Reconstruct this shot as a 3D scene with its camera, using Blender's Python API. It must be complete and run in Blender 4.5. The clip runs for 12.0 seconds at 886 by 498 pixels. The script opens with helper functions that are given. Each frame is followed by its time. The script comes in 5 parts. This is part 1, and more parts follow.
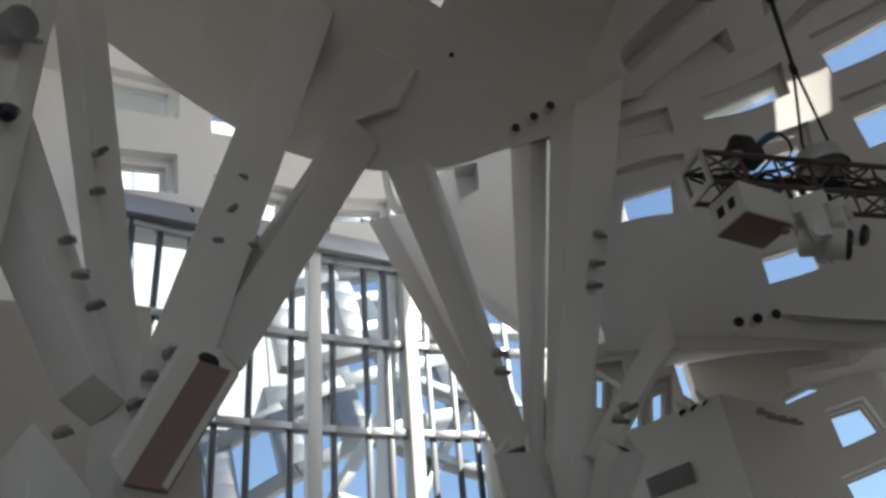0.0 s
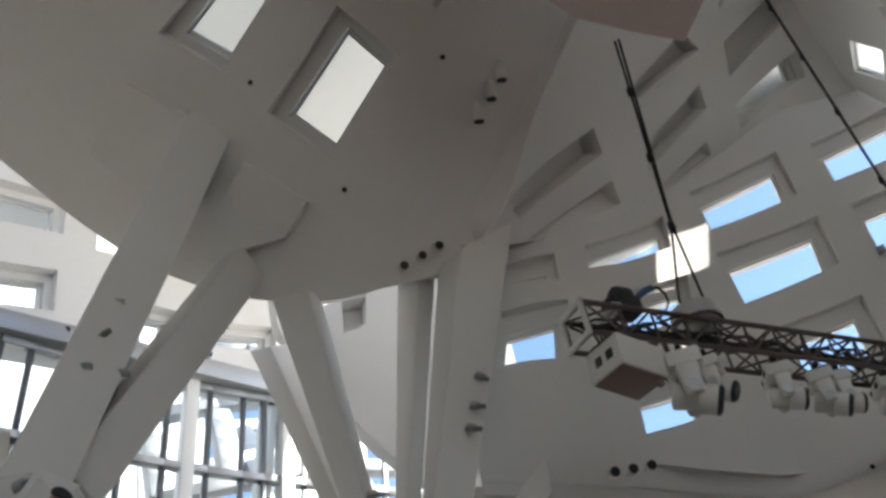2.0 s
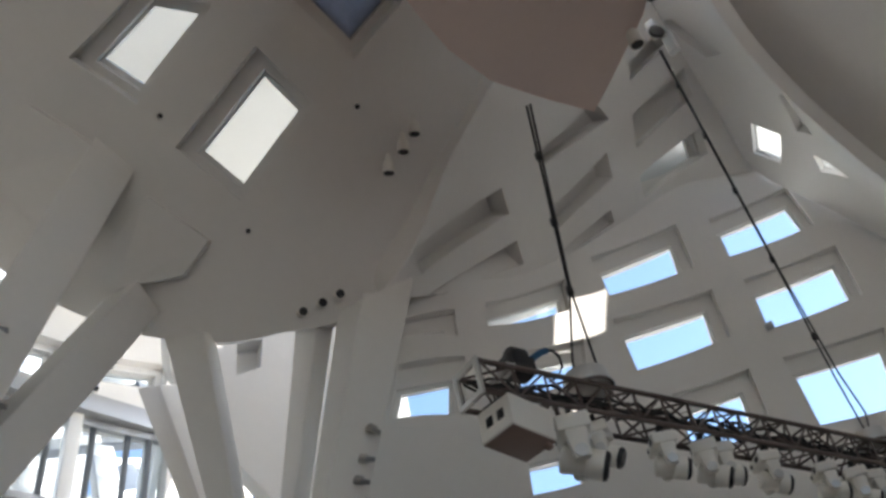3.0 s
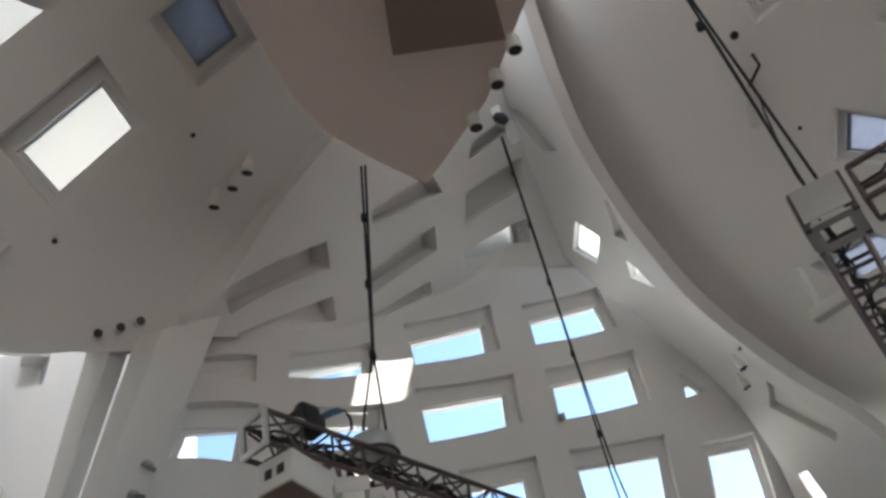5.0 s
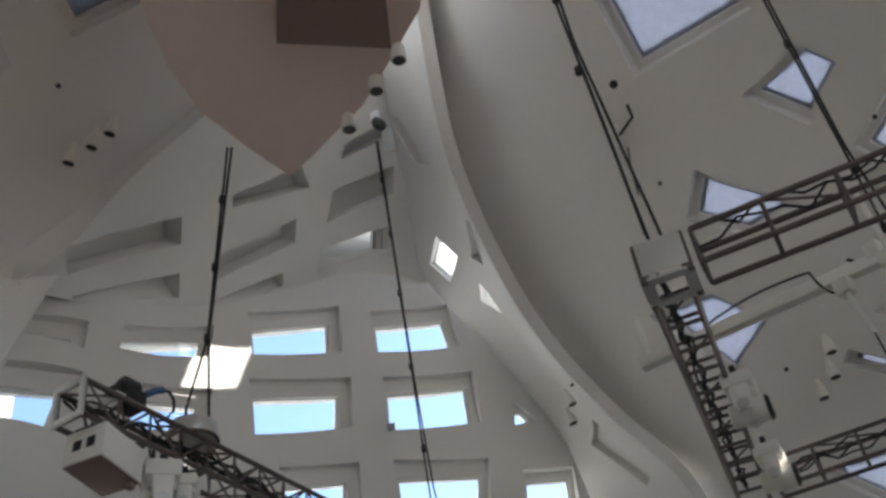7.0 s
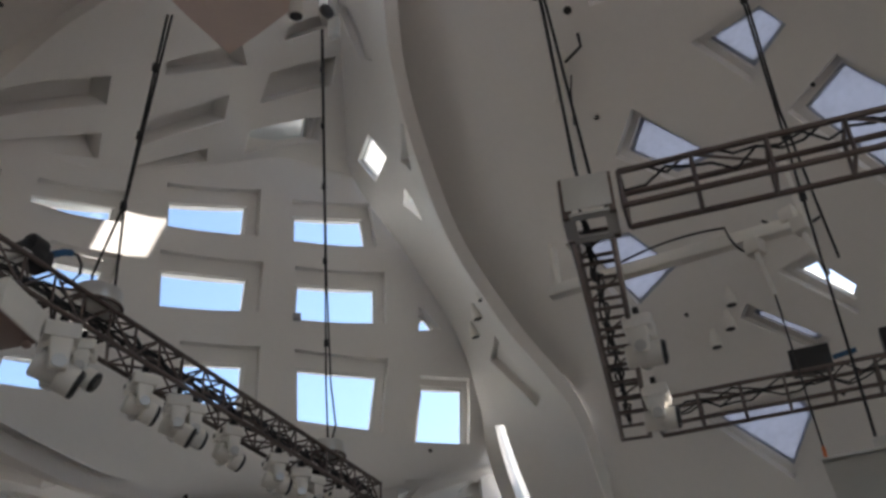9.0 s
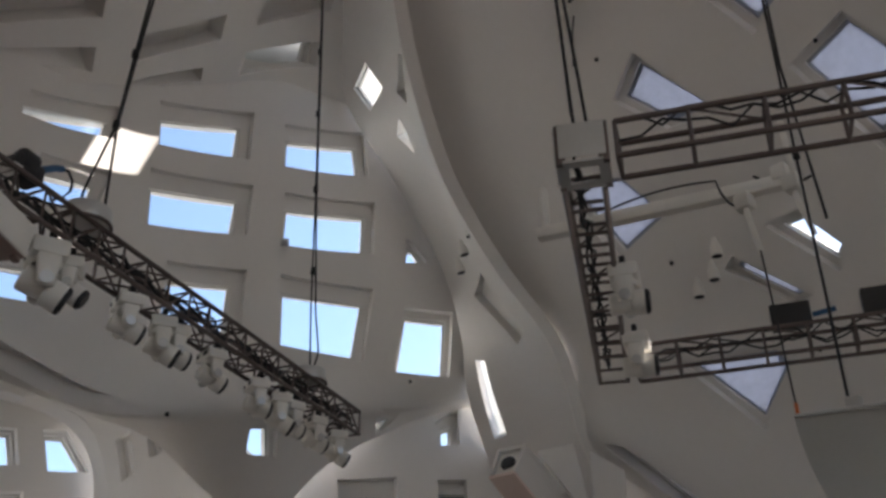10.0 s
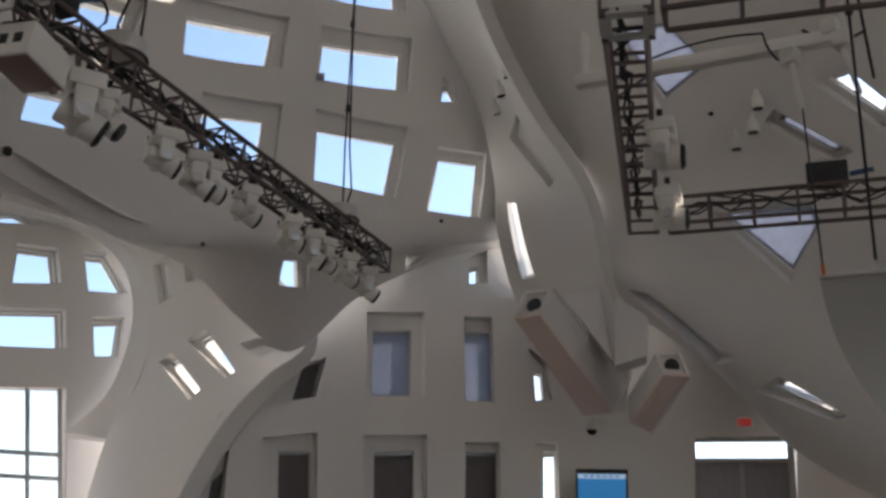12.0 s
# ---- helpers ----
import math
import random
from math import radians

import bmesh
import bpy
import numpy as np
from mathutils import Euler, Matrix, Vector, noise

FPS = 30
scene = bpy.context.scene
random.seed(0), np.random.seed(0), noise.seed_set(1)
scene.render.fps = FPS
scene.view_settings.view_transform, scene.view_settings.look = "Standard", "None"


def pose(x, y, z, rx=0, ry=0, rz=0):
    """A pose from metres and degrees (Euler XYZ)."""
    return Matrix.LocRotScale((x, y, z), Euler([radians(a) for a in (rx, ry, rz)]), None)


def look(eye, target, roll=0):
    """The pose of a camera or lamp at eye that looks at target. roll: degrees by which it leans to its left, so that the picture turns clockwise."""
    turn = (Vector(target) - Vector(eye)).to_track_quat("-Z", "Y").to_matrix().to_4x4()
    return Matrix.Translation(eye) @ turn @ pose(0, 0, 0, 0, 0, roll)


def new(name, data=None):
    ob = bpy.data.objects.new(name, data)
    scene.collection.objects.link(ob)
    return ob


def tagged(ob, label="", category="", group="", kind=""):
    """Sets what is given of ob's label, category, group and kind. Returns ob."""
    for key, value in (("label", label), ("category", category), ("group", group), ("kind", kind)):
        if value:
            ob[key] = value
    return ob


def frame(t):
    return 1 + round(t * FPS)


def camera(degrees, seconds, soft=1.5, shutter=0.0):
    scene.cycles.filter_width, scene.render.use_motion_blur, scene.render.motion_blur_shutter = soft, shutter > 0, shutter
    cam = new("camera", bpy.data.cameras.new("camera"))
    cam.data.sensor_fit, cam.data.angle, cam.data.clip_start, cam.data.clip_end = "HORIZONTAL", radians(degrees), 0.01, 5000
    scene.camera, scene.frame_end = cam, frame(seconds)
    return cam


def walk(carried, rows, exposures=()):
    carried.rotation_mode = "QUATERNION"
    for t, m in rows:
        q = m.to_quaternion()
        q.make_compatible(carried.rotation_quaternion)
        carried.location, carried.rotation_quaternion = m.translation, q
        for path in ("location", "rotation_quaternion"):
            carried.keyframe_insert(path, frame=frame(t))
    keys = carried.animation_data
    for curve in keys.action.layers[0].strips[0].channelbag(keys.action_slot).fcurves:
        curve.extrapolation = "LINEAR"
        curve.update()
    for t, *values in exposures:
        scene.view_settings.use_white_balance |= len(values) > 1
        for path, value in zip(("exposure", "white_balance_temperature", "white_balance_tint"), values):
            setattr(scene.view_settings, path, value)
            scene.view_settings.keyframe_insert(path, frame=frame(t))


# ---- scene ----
cam = camera(46.97, 12.0, soft=3.0)
# seconds, x, y, z, yaw, pitch, roll
ROWS = [
    (0.0, 0.000, 0.000, 1.600, 0.00, 32.00, -11.00),
    (0.5, 0.021, 0.014, 1.622, -1.44, 33.62, -11.24),
    (1.0, 0.049, 0.017, 1.638, -3.19, 35.20, -11.54),
    (1.5, 0.082, 0.006, 1.656, -5.72, 36.72, -12.23),
    (2.0, 0.107, -0.008, 1.671, -8.92, 37.86, -13.10),
    (2.5, 0.129, -0.018, 1.680, -12.63, 38.73, -13.58),
    (3.0, 0.152, -0.035, 1.683, -16.26, 39.33, -13.70),
    (5.0, 0.254, -0.107, 1.666, -29.38, 40.20, -12.56),
    (5.5, 0.282, -0.129, 1.659, -32.13, 40.22, -11.90),
    (6.0, 0.298, -0.157, 1.650, -34.66, 40.03, -11.27),
    (6.5, 0.316, -0.176, 1.647, -37.05, 39.62, -10.49),
    (7.0, 0.326, -0.191, 1.649, -39.09, 38.96, -9.61),
    (9.0, 0.277, -0.241, 1.706, -43.61, 32.84, -3.86),
    (9.5, 0.253, -0.258, 1.728, -44.06, 30.95, -2.40),
    (10.0, 0.223, -0.279, 1.750, -44.19, 28.88, -0.85),
    (10.5, 0.194, -0.294, 1.774, -44.04, 26.73, 0.42),
    (11.0, 0.176, -0.306, 1.799, -43.62, 24.38, 1.30),
    (11.5, 0.173, -0.320, 1.818, -43.06, 22.01, 1.91),
    (12.0, 0.176, -0.337, 1.837, -42.26, 19.52, 2.26),
]


def station(x, y, z, yaw, pitch, roll):
    ahead = Vector((-math.sin(radians(yaw)) * math.cos(radians(pitch)), math.cos(radians(yaw)) * math.cos(radians(pitch)), math.sin(radians(pitch))))
    return look((x, y, z), Vector((x, y, z)) + ahead, roll)


walk(cam, [(t, station(*row)) for t, *row in ROWS], exposures=[(0.0, 0.65, 6500, 9), (1.0, 0.95, 6550, 9), (2.0, 1.32, 6500, 10), (2.5, 1.42, 6500, 10), (5.5, 1.75, 6450, 10), (9.0, 1.3, 6600, 13), (12.0, 1.2, 6850, 16)])

# ---- sky and sun ----
SUN_BEARING, SUN_RISE = 94.5, 36.5
world = bpy.data.worlds.new("sky")
scene.world = world
world.use_nodes = True
wn = world.node_tree.nodes
sky = wn.new("ShaderNodeTexSky")
sky.sky_type, sky.sun_disc = "NISHITA", False
sky.sun_elevation, sky.sun_rotation = radians(SUN_RISE), radians(SUN_BEARING)
sky.air_density, sky.dust_density, sky.ozone_density = 1.0, 0.6, 1.5
wn["Background"].inputs[1].default_value = 0.15
world.node_tree.links.new(sky.outputs[0], wn["Background"].inputs[0])
sun_data = bpy.data.lights.new("sun", "SUN")
sun_data.energy, sun_data.angle, sun_data.color = 5.0, radians(0.5), (1.0, 0.95, 0.87)
sun = new("sun", sun_data)
_a, _e = radians(SUN_BEARING), radians(SUN_RISE)
sun.matrix_world = look((40 * math.sin(_a) * math.cos(_e), 40 * math.cos(_a) * math.cos(_e), 40 * math.sin(_e)), (0, 0, 0))


# ---- materials ----
def material(name, colour, rough=0.6, metal=0.0, vary=0.08, scale=3.0, bump=0.0, bump_scale=60.0, transmission=0.0, emit=0.0):
    """A surface whose colour drifts over patches and fine grain, with a fine relief."""
    m = bpy.data.materials.new(name)
    m.use_nodes = True
    n, l = m.node_tree.nodes, m.node_tree.links
    b = n["Principled BSDF"]
    b.inputs["Roughness"].default_value, b.inputs["Metallic"].default_value = rough, metal
    b.inputs["Transmission Weight"].default_value = transmission
    geo = n.new("ShaderNodeNewGeometry")
    big, fine = n.new("ShaderNodeTexNoise"), n.new("ShaderNodeTexNoise")
    big.inputs["Scale"].default_value, big.inputs["Detail"].default_value = scale * 0.25, 4
    fine.inputs["Scale"].default_value, fine.inputs["Detail"].default_value = scale * 6, 3
    both = n.new("ShaderNodeMix")
    both.inputs[0].default_value = 0.35
    l.new(geo.outputs["Position"], big.inputs["Vector"])
    l.new(geo.outputs["Position"], fine.inputs["Vector"])
    l.new(big.outputs["Fac"], both.inputs[2])
    l.new(fine.outputs["Fac"], both.inputs[3])
    ramp = n.new("ShaderNodeMix")
    ramp.data_type = "RGBA"
    ramp.inputs[6].default_value = (*[max(0.0, c * (1 - 2.2 * vary)) for c in colour], 1)
    ramp.inputs[7].default_value = (*[min(1.0, c * (1 + 2.2 * vary)) for c in colour], 1)
    l.new(both.outputs[0], ramp.inputs[0])
    l.new(ramp.outputs[2], b.inputs["Base Color"])
    if bump:
        grain, relief = n.new("ShaderNodeTexNoise"), n.new("ShaderNodeBump")
        grain.inputs["Scale"].default_value, grain.inputs["Detail"].default_value = bump_scale, 5
        relief.inputs["Strength"].default_value, relief.inputs["Distance"].default_value = bump, 0.01
        l.new(geo.outputs["Position"], grain.inputs["Vector"])
        l.new(grain.outputs["Fac"], relief.inputs["Height"])
        l.new(relief.outputs["Normal"], b.inputs["Normal"])
    if emit:
        b.inputs["Emission Color"].default_value, b.inputs["Emission Strength"].default_value = (*colour, 1), emit
    return m


def glass_material(name, tint, gloss):
    m = bpy.data.materials.new(name)
    m.use_nodes = True
    n, l = m.node_tree.nodes, m.node_tree.links
    n.remove(n["Principled BSDF"])
    clear, shine, mix = n.new("ShaderNodeBsdfTransparent"), n.new("ShaderNodeBsdfGlossy"), n.new("ShaderNodeMixShader")
    facing, power, gain = n.new("ShaderNodeLayerWeight"), n.new("ShaderNodeMath"), n.new("ShaderNodeMath")
    power.operation, gain.operation = "POWER", "MULTIPLY_ADD"
    power.inputs[1].default_value, gain.inputs[1].default_value, gain.inputs[2].default_value = 5.0, 0.5, 0.03
    clear.inputs[0].default_value = (*tint, 1)
    shine.inputs["Roughness"].default_value = gloss
    l.new(facing.outputs["Facing"], power.inputs[0])
    l.new(power.outputs[0], gain.inputs[0])
    l.new(gain.outputs[0], mix.inputs[0])
    l.new(clear.outputs[0], mix.inputs[1])
    l.new(shine.outputs[0], mix.inputs[2])
    l.new(mix.outputs[0], n["Material Output"].inputs[0])
    return m


def cloth_material(name, colour, through_share):
    """A woven blind that lets some of the light through."""
    m = bpy.data.materials.new(name)
    m.use_nodes = True
    n, l = m.node_tree.nodes, m.node_tree.links
    n.remove(n["Principled BSDF"])
    dif, tra, mix = n.new("ShaderNodeBsdfDiffuse"), n.new("ShaderNodeBsdfTranslucent"), n.new("ShaderNodeMixShader")
    weave = n.new("ShaderNodeTexNoise")
    weave.inputs["Scale"].default_value = 9.0
    tone = n.new("ShaderNodeMix")
    tone.data_type = "RGBA"
    tone.inputs[6].default_value, tone.inputs[7].default_value = (*[c * 0.85 for c in colour], 1), (*[min(1, c * 1.12) for c in colour], 1)
    l.new(weave.outputs["Fac"], tone.inputs[0])
    l.new(tone.outputs[2], dif.inputs[0])
    l.new(tone.outputs[2], tra.inputs[0])
    mix.inputs[0].default_value = through_share
    l.new(dif.outputs[0], mix.inputs[1])
    l.new(tra.outputs[0], mix.inputs[2])
    l.new(mix.outputs[0], n["Material Output"].inputs[0])
    return m


PLASTER = material("white_plaster", (0.80, 0.775, 0.74), 0.75, vary=0.03, scale=1.6, bump=0.12, bump_scale=25)
# white plaster with the warm bounce from the floor put into its colour
SOFFIT = material("plaster_bounce_tint", (0.86, 0.70, 0.63), 0.7, vary=0.03, scale=1.6, bump=0.1, bump_scale=25)
TAN = material("brown_panel", (0.26, 0.18, 0.155), 0.55, vary=0.06, scale=4)
FRAME = material("grey_aluminium", (0.36, 0.37, 0.38), 0.4, 0.7, vary=0.06, scale=5)
WHITE_FRAME = material("white_window_frame", (0.78, 0.77, 0.74), 0.45, vary=0.03, scale=5)
GLASS = glass_material("window_glass", (0.93, 0.96, 0.97), 0.02)
BLIND = cloth_material("blue_grey_blind", (0.43, 0.46, 0.53), 0.5)
DUSK = cloth_material("grey_brown_blind", (0.22, 0.20, 0.195), 0.25)
BRONZE = material("dark_bronze_mullion", (0.09, 0.10, 0.11), 0.4, 0.5, vary=0.08, scale=5)
LAMP_GREY = material("pale_grey_lamp", (0.40, 0.385, 0.36), 0.5, vary=0.06, scale=9)
STEEL = material("truss_steel", (0.16, 0.13, 0.12), 0.42, 0.75, vary=0.12, scale=8)
BLACK = material("black_plastic", (0.02, 0.02, 0.022), 0.45, vary=0.15, scale=9)
CABLE = material("black_cable", (0.016, 0.016, 0.017), 0.6, vary=0.15, scale=20)
WHITE = material("white_lamp_housing", (0.80, 0.77, 0.71), 0.4, vary=0.06, scale=9)
SILVER = material("galvanised_metal", (0.62, 0.62, 0.60), 0.35, 0.6, vary=0.08, scale=10)
LENS = material("dark_glass_lens", (0.02, 0.022, 0.03), 0.08, vary=0.1, scale=9)
FLOOR = material("polished_concrete", (0.12, 0.10, 0.085), 0.35, vary=0.1, scale=2, bump=0.05)
GROUND = material("pale_paving", (0.24, 0.225, 0.205), 0.8, vary=0.12, scale=1.2, bump=0.2, bump_scale=8)
CLAD = material("stainless_cladding", (0.27, 0.28, 0.29), 0.45, 0.6, vary=0.07, scale=2)
RED = material("red_sign_face", (0.55, 0.07, 0.06), 0.4, vary=0.05, scale=9, emit=0.1)
BLUE_SCREEN = material("screen_blue", (0.02, 0.16, 0.38), 0.3, vary=0.05, scale=9, emit=0.35)
PALE_SCREEN = material("screen_pale", (0.30, 0.42, 0.55), 0.3, vary=0.05, scale=9, emit=0.35)
BLUE = material("blue_connector", (0.02, 0.10, 0.22), 0.4, vary=0.1, scale=9)
ORANGE = material("orange_hook", (0.65, 0.16, 0.04), 0.45, vary=0.1, scale=9)


# ---- mesh helpers ----
def thing(name, label, category, place=(0, 0, 0), group="", kind=""):
    ob = new(name)
    ob.empty_display_size = 0.1
    ob.matrix_world = Matrix.Translation(Vector(place))
    return tagged(ob, label, category, group, kind)


def part(name, bm, mat, parent=None, label="", smooth=35):
    me = bpy.data.meshes.new(name)
    bm.to_mesh(me)
    bm.free()
    me.materials.append(mat)
    if smooth:
        me.polygons.foreach_set("use_smooth", [True] * len(me.polygons))
        me.set_sharp_from_angle(angle=radians(smooth))
    ob = new(name, me)
    if parent:
        ob.parent = parent
        ob.matrix_parent_inverse = Matrix.Translation(parent.matrix_world.translation).inverted() if parent.type == "EMPTY" else Matrix()
    if label:
        tagged(ob, label)
    return ob


def tube(bm, path, radius, n=8):
    """A round bar through the places of path."""
    path = [Vector(p) for p in path]
    rings = []
    for i, p in enumerate(path):
        d = (path[min(i + 1, len(path) - 1)] - path[max(i - 1, 0)]).normalized()
        a = d.cross(Vector((0, 0, 1)) if abs(d.z) < 0.9 else Vector((1, 0, 0))).normalized()
        b = d.cross(a)
        rings.append([bm.verts.new(p + radius * (math.cos(2 * math.pi * k / n) * a + math.sin(2 * math.pi * k / n) * b)) for k in range(n)])
    for r, s in zip(rings, rings[1:]):
        for k in range(n):
            bm.faces.new((r[k], r[(k + 1) % n], s[(k + 1) % n], s[k]))
    bm.faces.new(rings[0][::-1])
    bm.faces.new(rings[-1])
    return bm


def block(bm, m, sx, sy, sz, bevel=0.0, taper=1.0):
    """A box centred on m; its top is taper times as wide as its foot."""
    made = bmesh.ops.create_cube(bm, size=1.0)["verts"]
    for v in made:
        k = taper if v.co.z > 0 else 1.0
        v.co = Vector((v.co.x * sx * k, v.co.y * sy * k, v.co.z * sz))
    if bevel:
        edges = list({e for v in made for e in v.link_edges})
        made = [v for v in bmesh.ops.bevel(bm, geom=edges, offset=bevel, segments=2, affect="EDGES", profile=0.5)["verts"]] + [v for v in made if v.is_valid]
    for v in set(made):
        v.co = m @ v.co
    return bm


def drum(bm, m, r0, r1, h, n=20, bevel=0.0):
    """A round body along m's z, from -h/2 to h/2."""
    made = bmesh.ops.create_cone(bm, cap_ends=True, segments=n, radius1=r0, radius2=r1, depth=h)["verts"]
    if bevel:
        caps = [f for f in {f for v in made for f in v.link_faces} if len(f.verts) > 4]
        edges = list({e for f in caps for e in f.edges})
        made = list(bmesh.ops.bevel(bm, geom=edges, offset=bevel, segments=2, affect="EDGES", profile=0.5)["verts"]) + [v for v in made if v.is_valid]
    for v in set(made):
        v.co = m @ v.co
    return bm


def aim(p, q, roll=0.0):
    """A pose at p whose z points at q; its y leans to the level as far as it can."""
    z = (Vector(q) - Vector(p)).normalized()
    x = Vector((0, 0, 1)).cross(z)
    x = x.normalized() if x.length > 1e-3 else Vector((1, 0, 0))
    m = Matrix((x, z.cross(x), z)).transposed().to_4x4()
    return Matrix.Translation(Vector(p)) @ m @ Matrix.Rotation(radians(roll), 4, "Z")


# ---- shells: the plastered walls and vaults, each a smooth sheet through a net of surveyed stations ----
def site(bearing, rise, reach, base=(0.25, -0.22, 1.69)):
    """A place by its bearing from +y to the right, the angle of its rise, and its level distance, seen from a survey station near the middle of the floor."""
    a, e = np.radians(bearing), np.radians(rise)
    return np.array([base[0] + reach * np.sin(a), base[1] + reach * np.cos(a), base[2] + reach * np.tan(e)])


def west(bearing, rise, reach):
    """The same from the first station."""
    return site(bearing, rise, reach, (0.06, 0.0, 1.63))


def spline(points, s):
    """Catmull-Rom through the points (n, ..., 3), at s from 0 to 1."""
    p = np.concatenate([[2 * points[0] - points[1]], points, [2 * points[-1] - points[-2]]])
    n = len(points) - 1
    k = np.clip((s * n).astype(int), 0, n - 1)
    f = (s * n - k).reshape((-1,) + (1,) * (p.ndim - 1))
    a, b, c, d = p[k], p[k + 1], p[k + 2], p[k + 3]
    return b + 0.5 * f * (c - a + f * (2 * a - 5 * b + 4 * c - d + f * (3 * (b - c) + d - a)))


def sheet(net, us, vs):
    """Places on the sheet through net (rows down, columns across), for all us across and vs down."""
    net = np.array(net, float)
    rows = spline(net, np.asarray(vs, float))
    return spline(rows.transpose(1, 0, 2), np.asarray(us, float)).transpose(1, 0, 2)


BAYS = (7.0, 12, 16, 20, 24, 27.5, 31, 34, 37.6, 42, 47)
BOW = (9.7, 9.75, 10.2, 11.2, 12.1, 12.75, 13.35, 13.8, 14.35, 14.9, 15.4)
CREASE = (24.6, 23.4, 22.3, 20.9, 19.6, 19.6, 20.3, 20.3, 20.2, 20.6, 21.2)
HEM = (23.6, 22.4, 21.3, 20.2, 19.1, 18.1, 15.4, 14.0, 17.3, 19.3, 20.0)
FLARE = (0.05, 0.05, 0.05, 0.0, -0.15, -0.35, -0.45, -0.4, -0.1, 0.5, 1.0)
TUCK = (0.1, 0.12, 0.15, 0.25, 0.55, 1.0, 1.0, 1.0, 1.3, 1.8, 1.8)
NET_MAIN = [
    [site(a, 44, r + 0.1) for a, r in zip(BAYS, BOW)],
    [site(a, 36, r) for a, r in zip(BAYS, BOW)],
    [site(a, 30, r) for a, r in zip(BAYS, BOW)],
    [site(a, 0.5 * c + 13.5, r + 0.35 * f) for a, r, c, f in zip(BAYS, BOW, CREASE, FLARE)],
    [site(a, c, r + f) for a, r, c, f in zip(BAYS, BOW, CREASE, FLARE)],
    [site(a, 0.6 * c + 0.4 * h, r + 0.6 * f + 0.4 * k) for a, r, c, h, f, k in zip(BAYS, BOW, CREASE, HEM, FLARE, TUCK)],
    [site(a, h, r + k) for a, r, h, k in zip(BAYS, BOW, HEM, TUCK)],
]
NET_COVE = [
    [site(10.5, 37.2, 9.2), site(12.5, 38.5, 9.2), site(14.5, 40.5, 9.2), site(17, 43.2, 9.2), site(20.5, 45.8, 9.3), site(24, 48.0, 9.4), site(31, 51.5, 10.4), site(37.4, 49, 12.2)],
    [site(10.7, 37.0, 9.2), site(13, 37.6, 9.5), site(16, 38.9, 9.9), site(19, 40.2, 10.2), site(22.5, 41.6, 10.6), site(26.5, 43, 11.0), site(32.5, 44.6, 12.0), site(37.4, 43.6, 13.1)],
    [site(11, 36.7, 9.3), site(13.5, 36.5, 9.75), site(17, 36.2, 10.5), site(20, 36.2, 11.25), site(24, 36.6, 12.15), site(28, 37.4, 12.85), site(33, 38.0, 13.7), site(38.4, 37.0, 14.4)],
]
NET_BOWL = [
    [west(-34, 66, 5.2), west(-24, 66, 5.2), west(-14, 66, 5.0), west(-4, 66, 4.8), west(4, 66, 4.7), west(11, 66, 4.7), west(18, 66, 4.8), west(25, 66, 5.0), west(33, 66, 5.2)],
    [west(-34, 57, 7.2), west(-24, 56, 7.2), west(-14, 54, 7.3), west(-4, 53, 7.2), west(4, 53, 7.1), west(11, 54, 7.0), west(17, 55, 7.0), west(25, 57, 7.0), west(33, 58, 7.2)],
    [west(-34, 51.5, 8.7), west(-23, 48.6, 8.8), west(-13, 45.5, 8.7), west(-5, 43.8, 8.6), west(2, 43.4, 8.5), west(8, 43.8, 8.4), west(14.0, 46.2, 8.4), west(22.5, 51, 8.4), west(31, 53, 9.0)],
    [west(-34, 49.5, 9.7), west(-22.2, 44.4, 9.8), west(-12.9, 39.7, 9.7), west(-6, 37.3, 9.5), west(0, 36.4, 9.3), west(5.0, 36.6, 9.25), west(10.5, 37.3, 9.25), west(16.6, 42.2, 9.3), west(24.0, 48, 9.5)],
]
NET_RIDGE = [
    [site(35.0, 60, 9.6), site(38.5, 61, 8.8), site(41.0, 62, 7.6)],
    [site(36.0, 52, 11.6), site(38.5, 53, 10.7), site(40.6, 53.5, 9.4)],
    [site(36.4, 47, 12.5), site(38.8, 47.2, 11.7), site(40.5, 45.8, 10.6)],
    [site(36.9, 42, 13.4), site(39.5, 42, 12.7), site(41.3, 41.2, 11.5)],
    [site(37.6, 37.4, 14.2), site(41.0, 37.6, 13.4), site(43.0, 36.2, 12.4)],
    [site(41.0, 33.0, 14.7), site(43.4, 33.2, 14.0), site(44.7, 32.4, 13.0)],
    [site(44.2, 28.0, 15.1), site(46.2, 28.2, 14.5), site(47.5, 28.0, 13.6)],
    [site(45.3, 24.2, 15.4), site(48.0, 24.2, 14.9), site(50.8, 23.4, 14.1)],
    [site(45.6, 21.0, 15.9), site(49.0, 20.4, 15.4), site(52.0, 18.6, 14.7)],
    [site(47.0, 16.5, 16.8), site(50.0, 15.6, 16.3), site(53.2, 14.6, 15.9)],
    [site(49.0, 11.5, 17.3), site(51.0, 11.2, 17.0), site(53.0, 11.0, 17.2)],
]
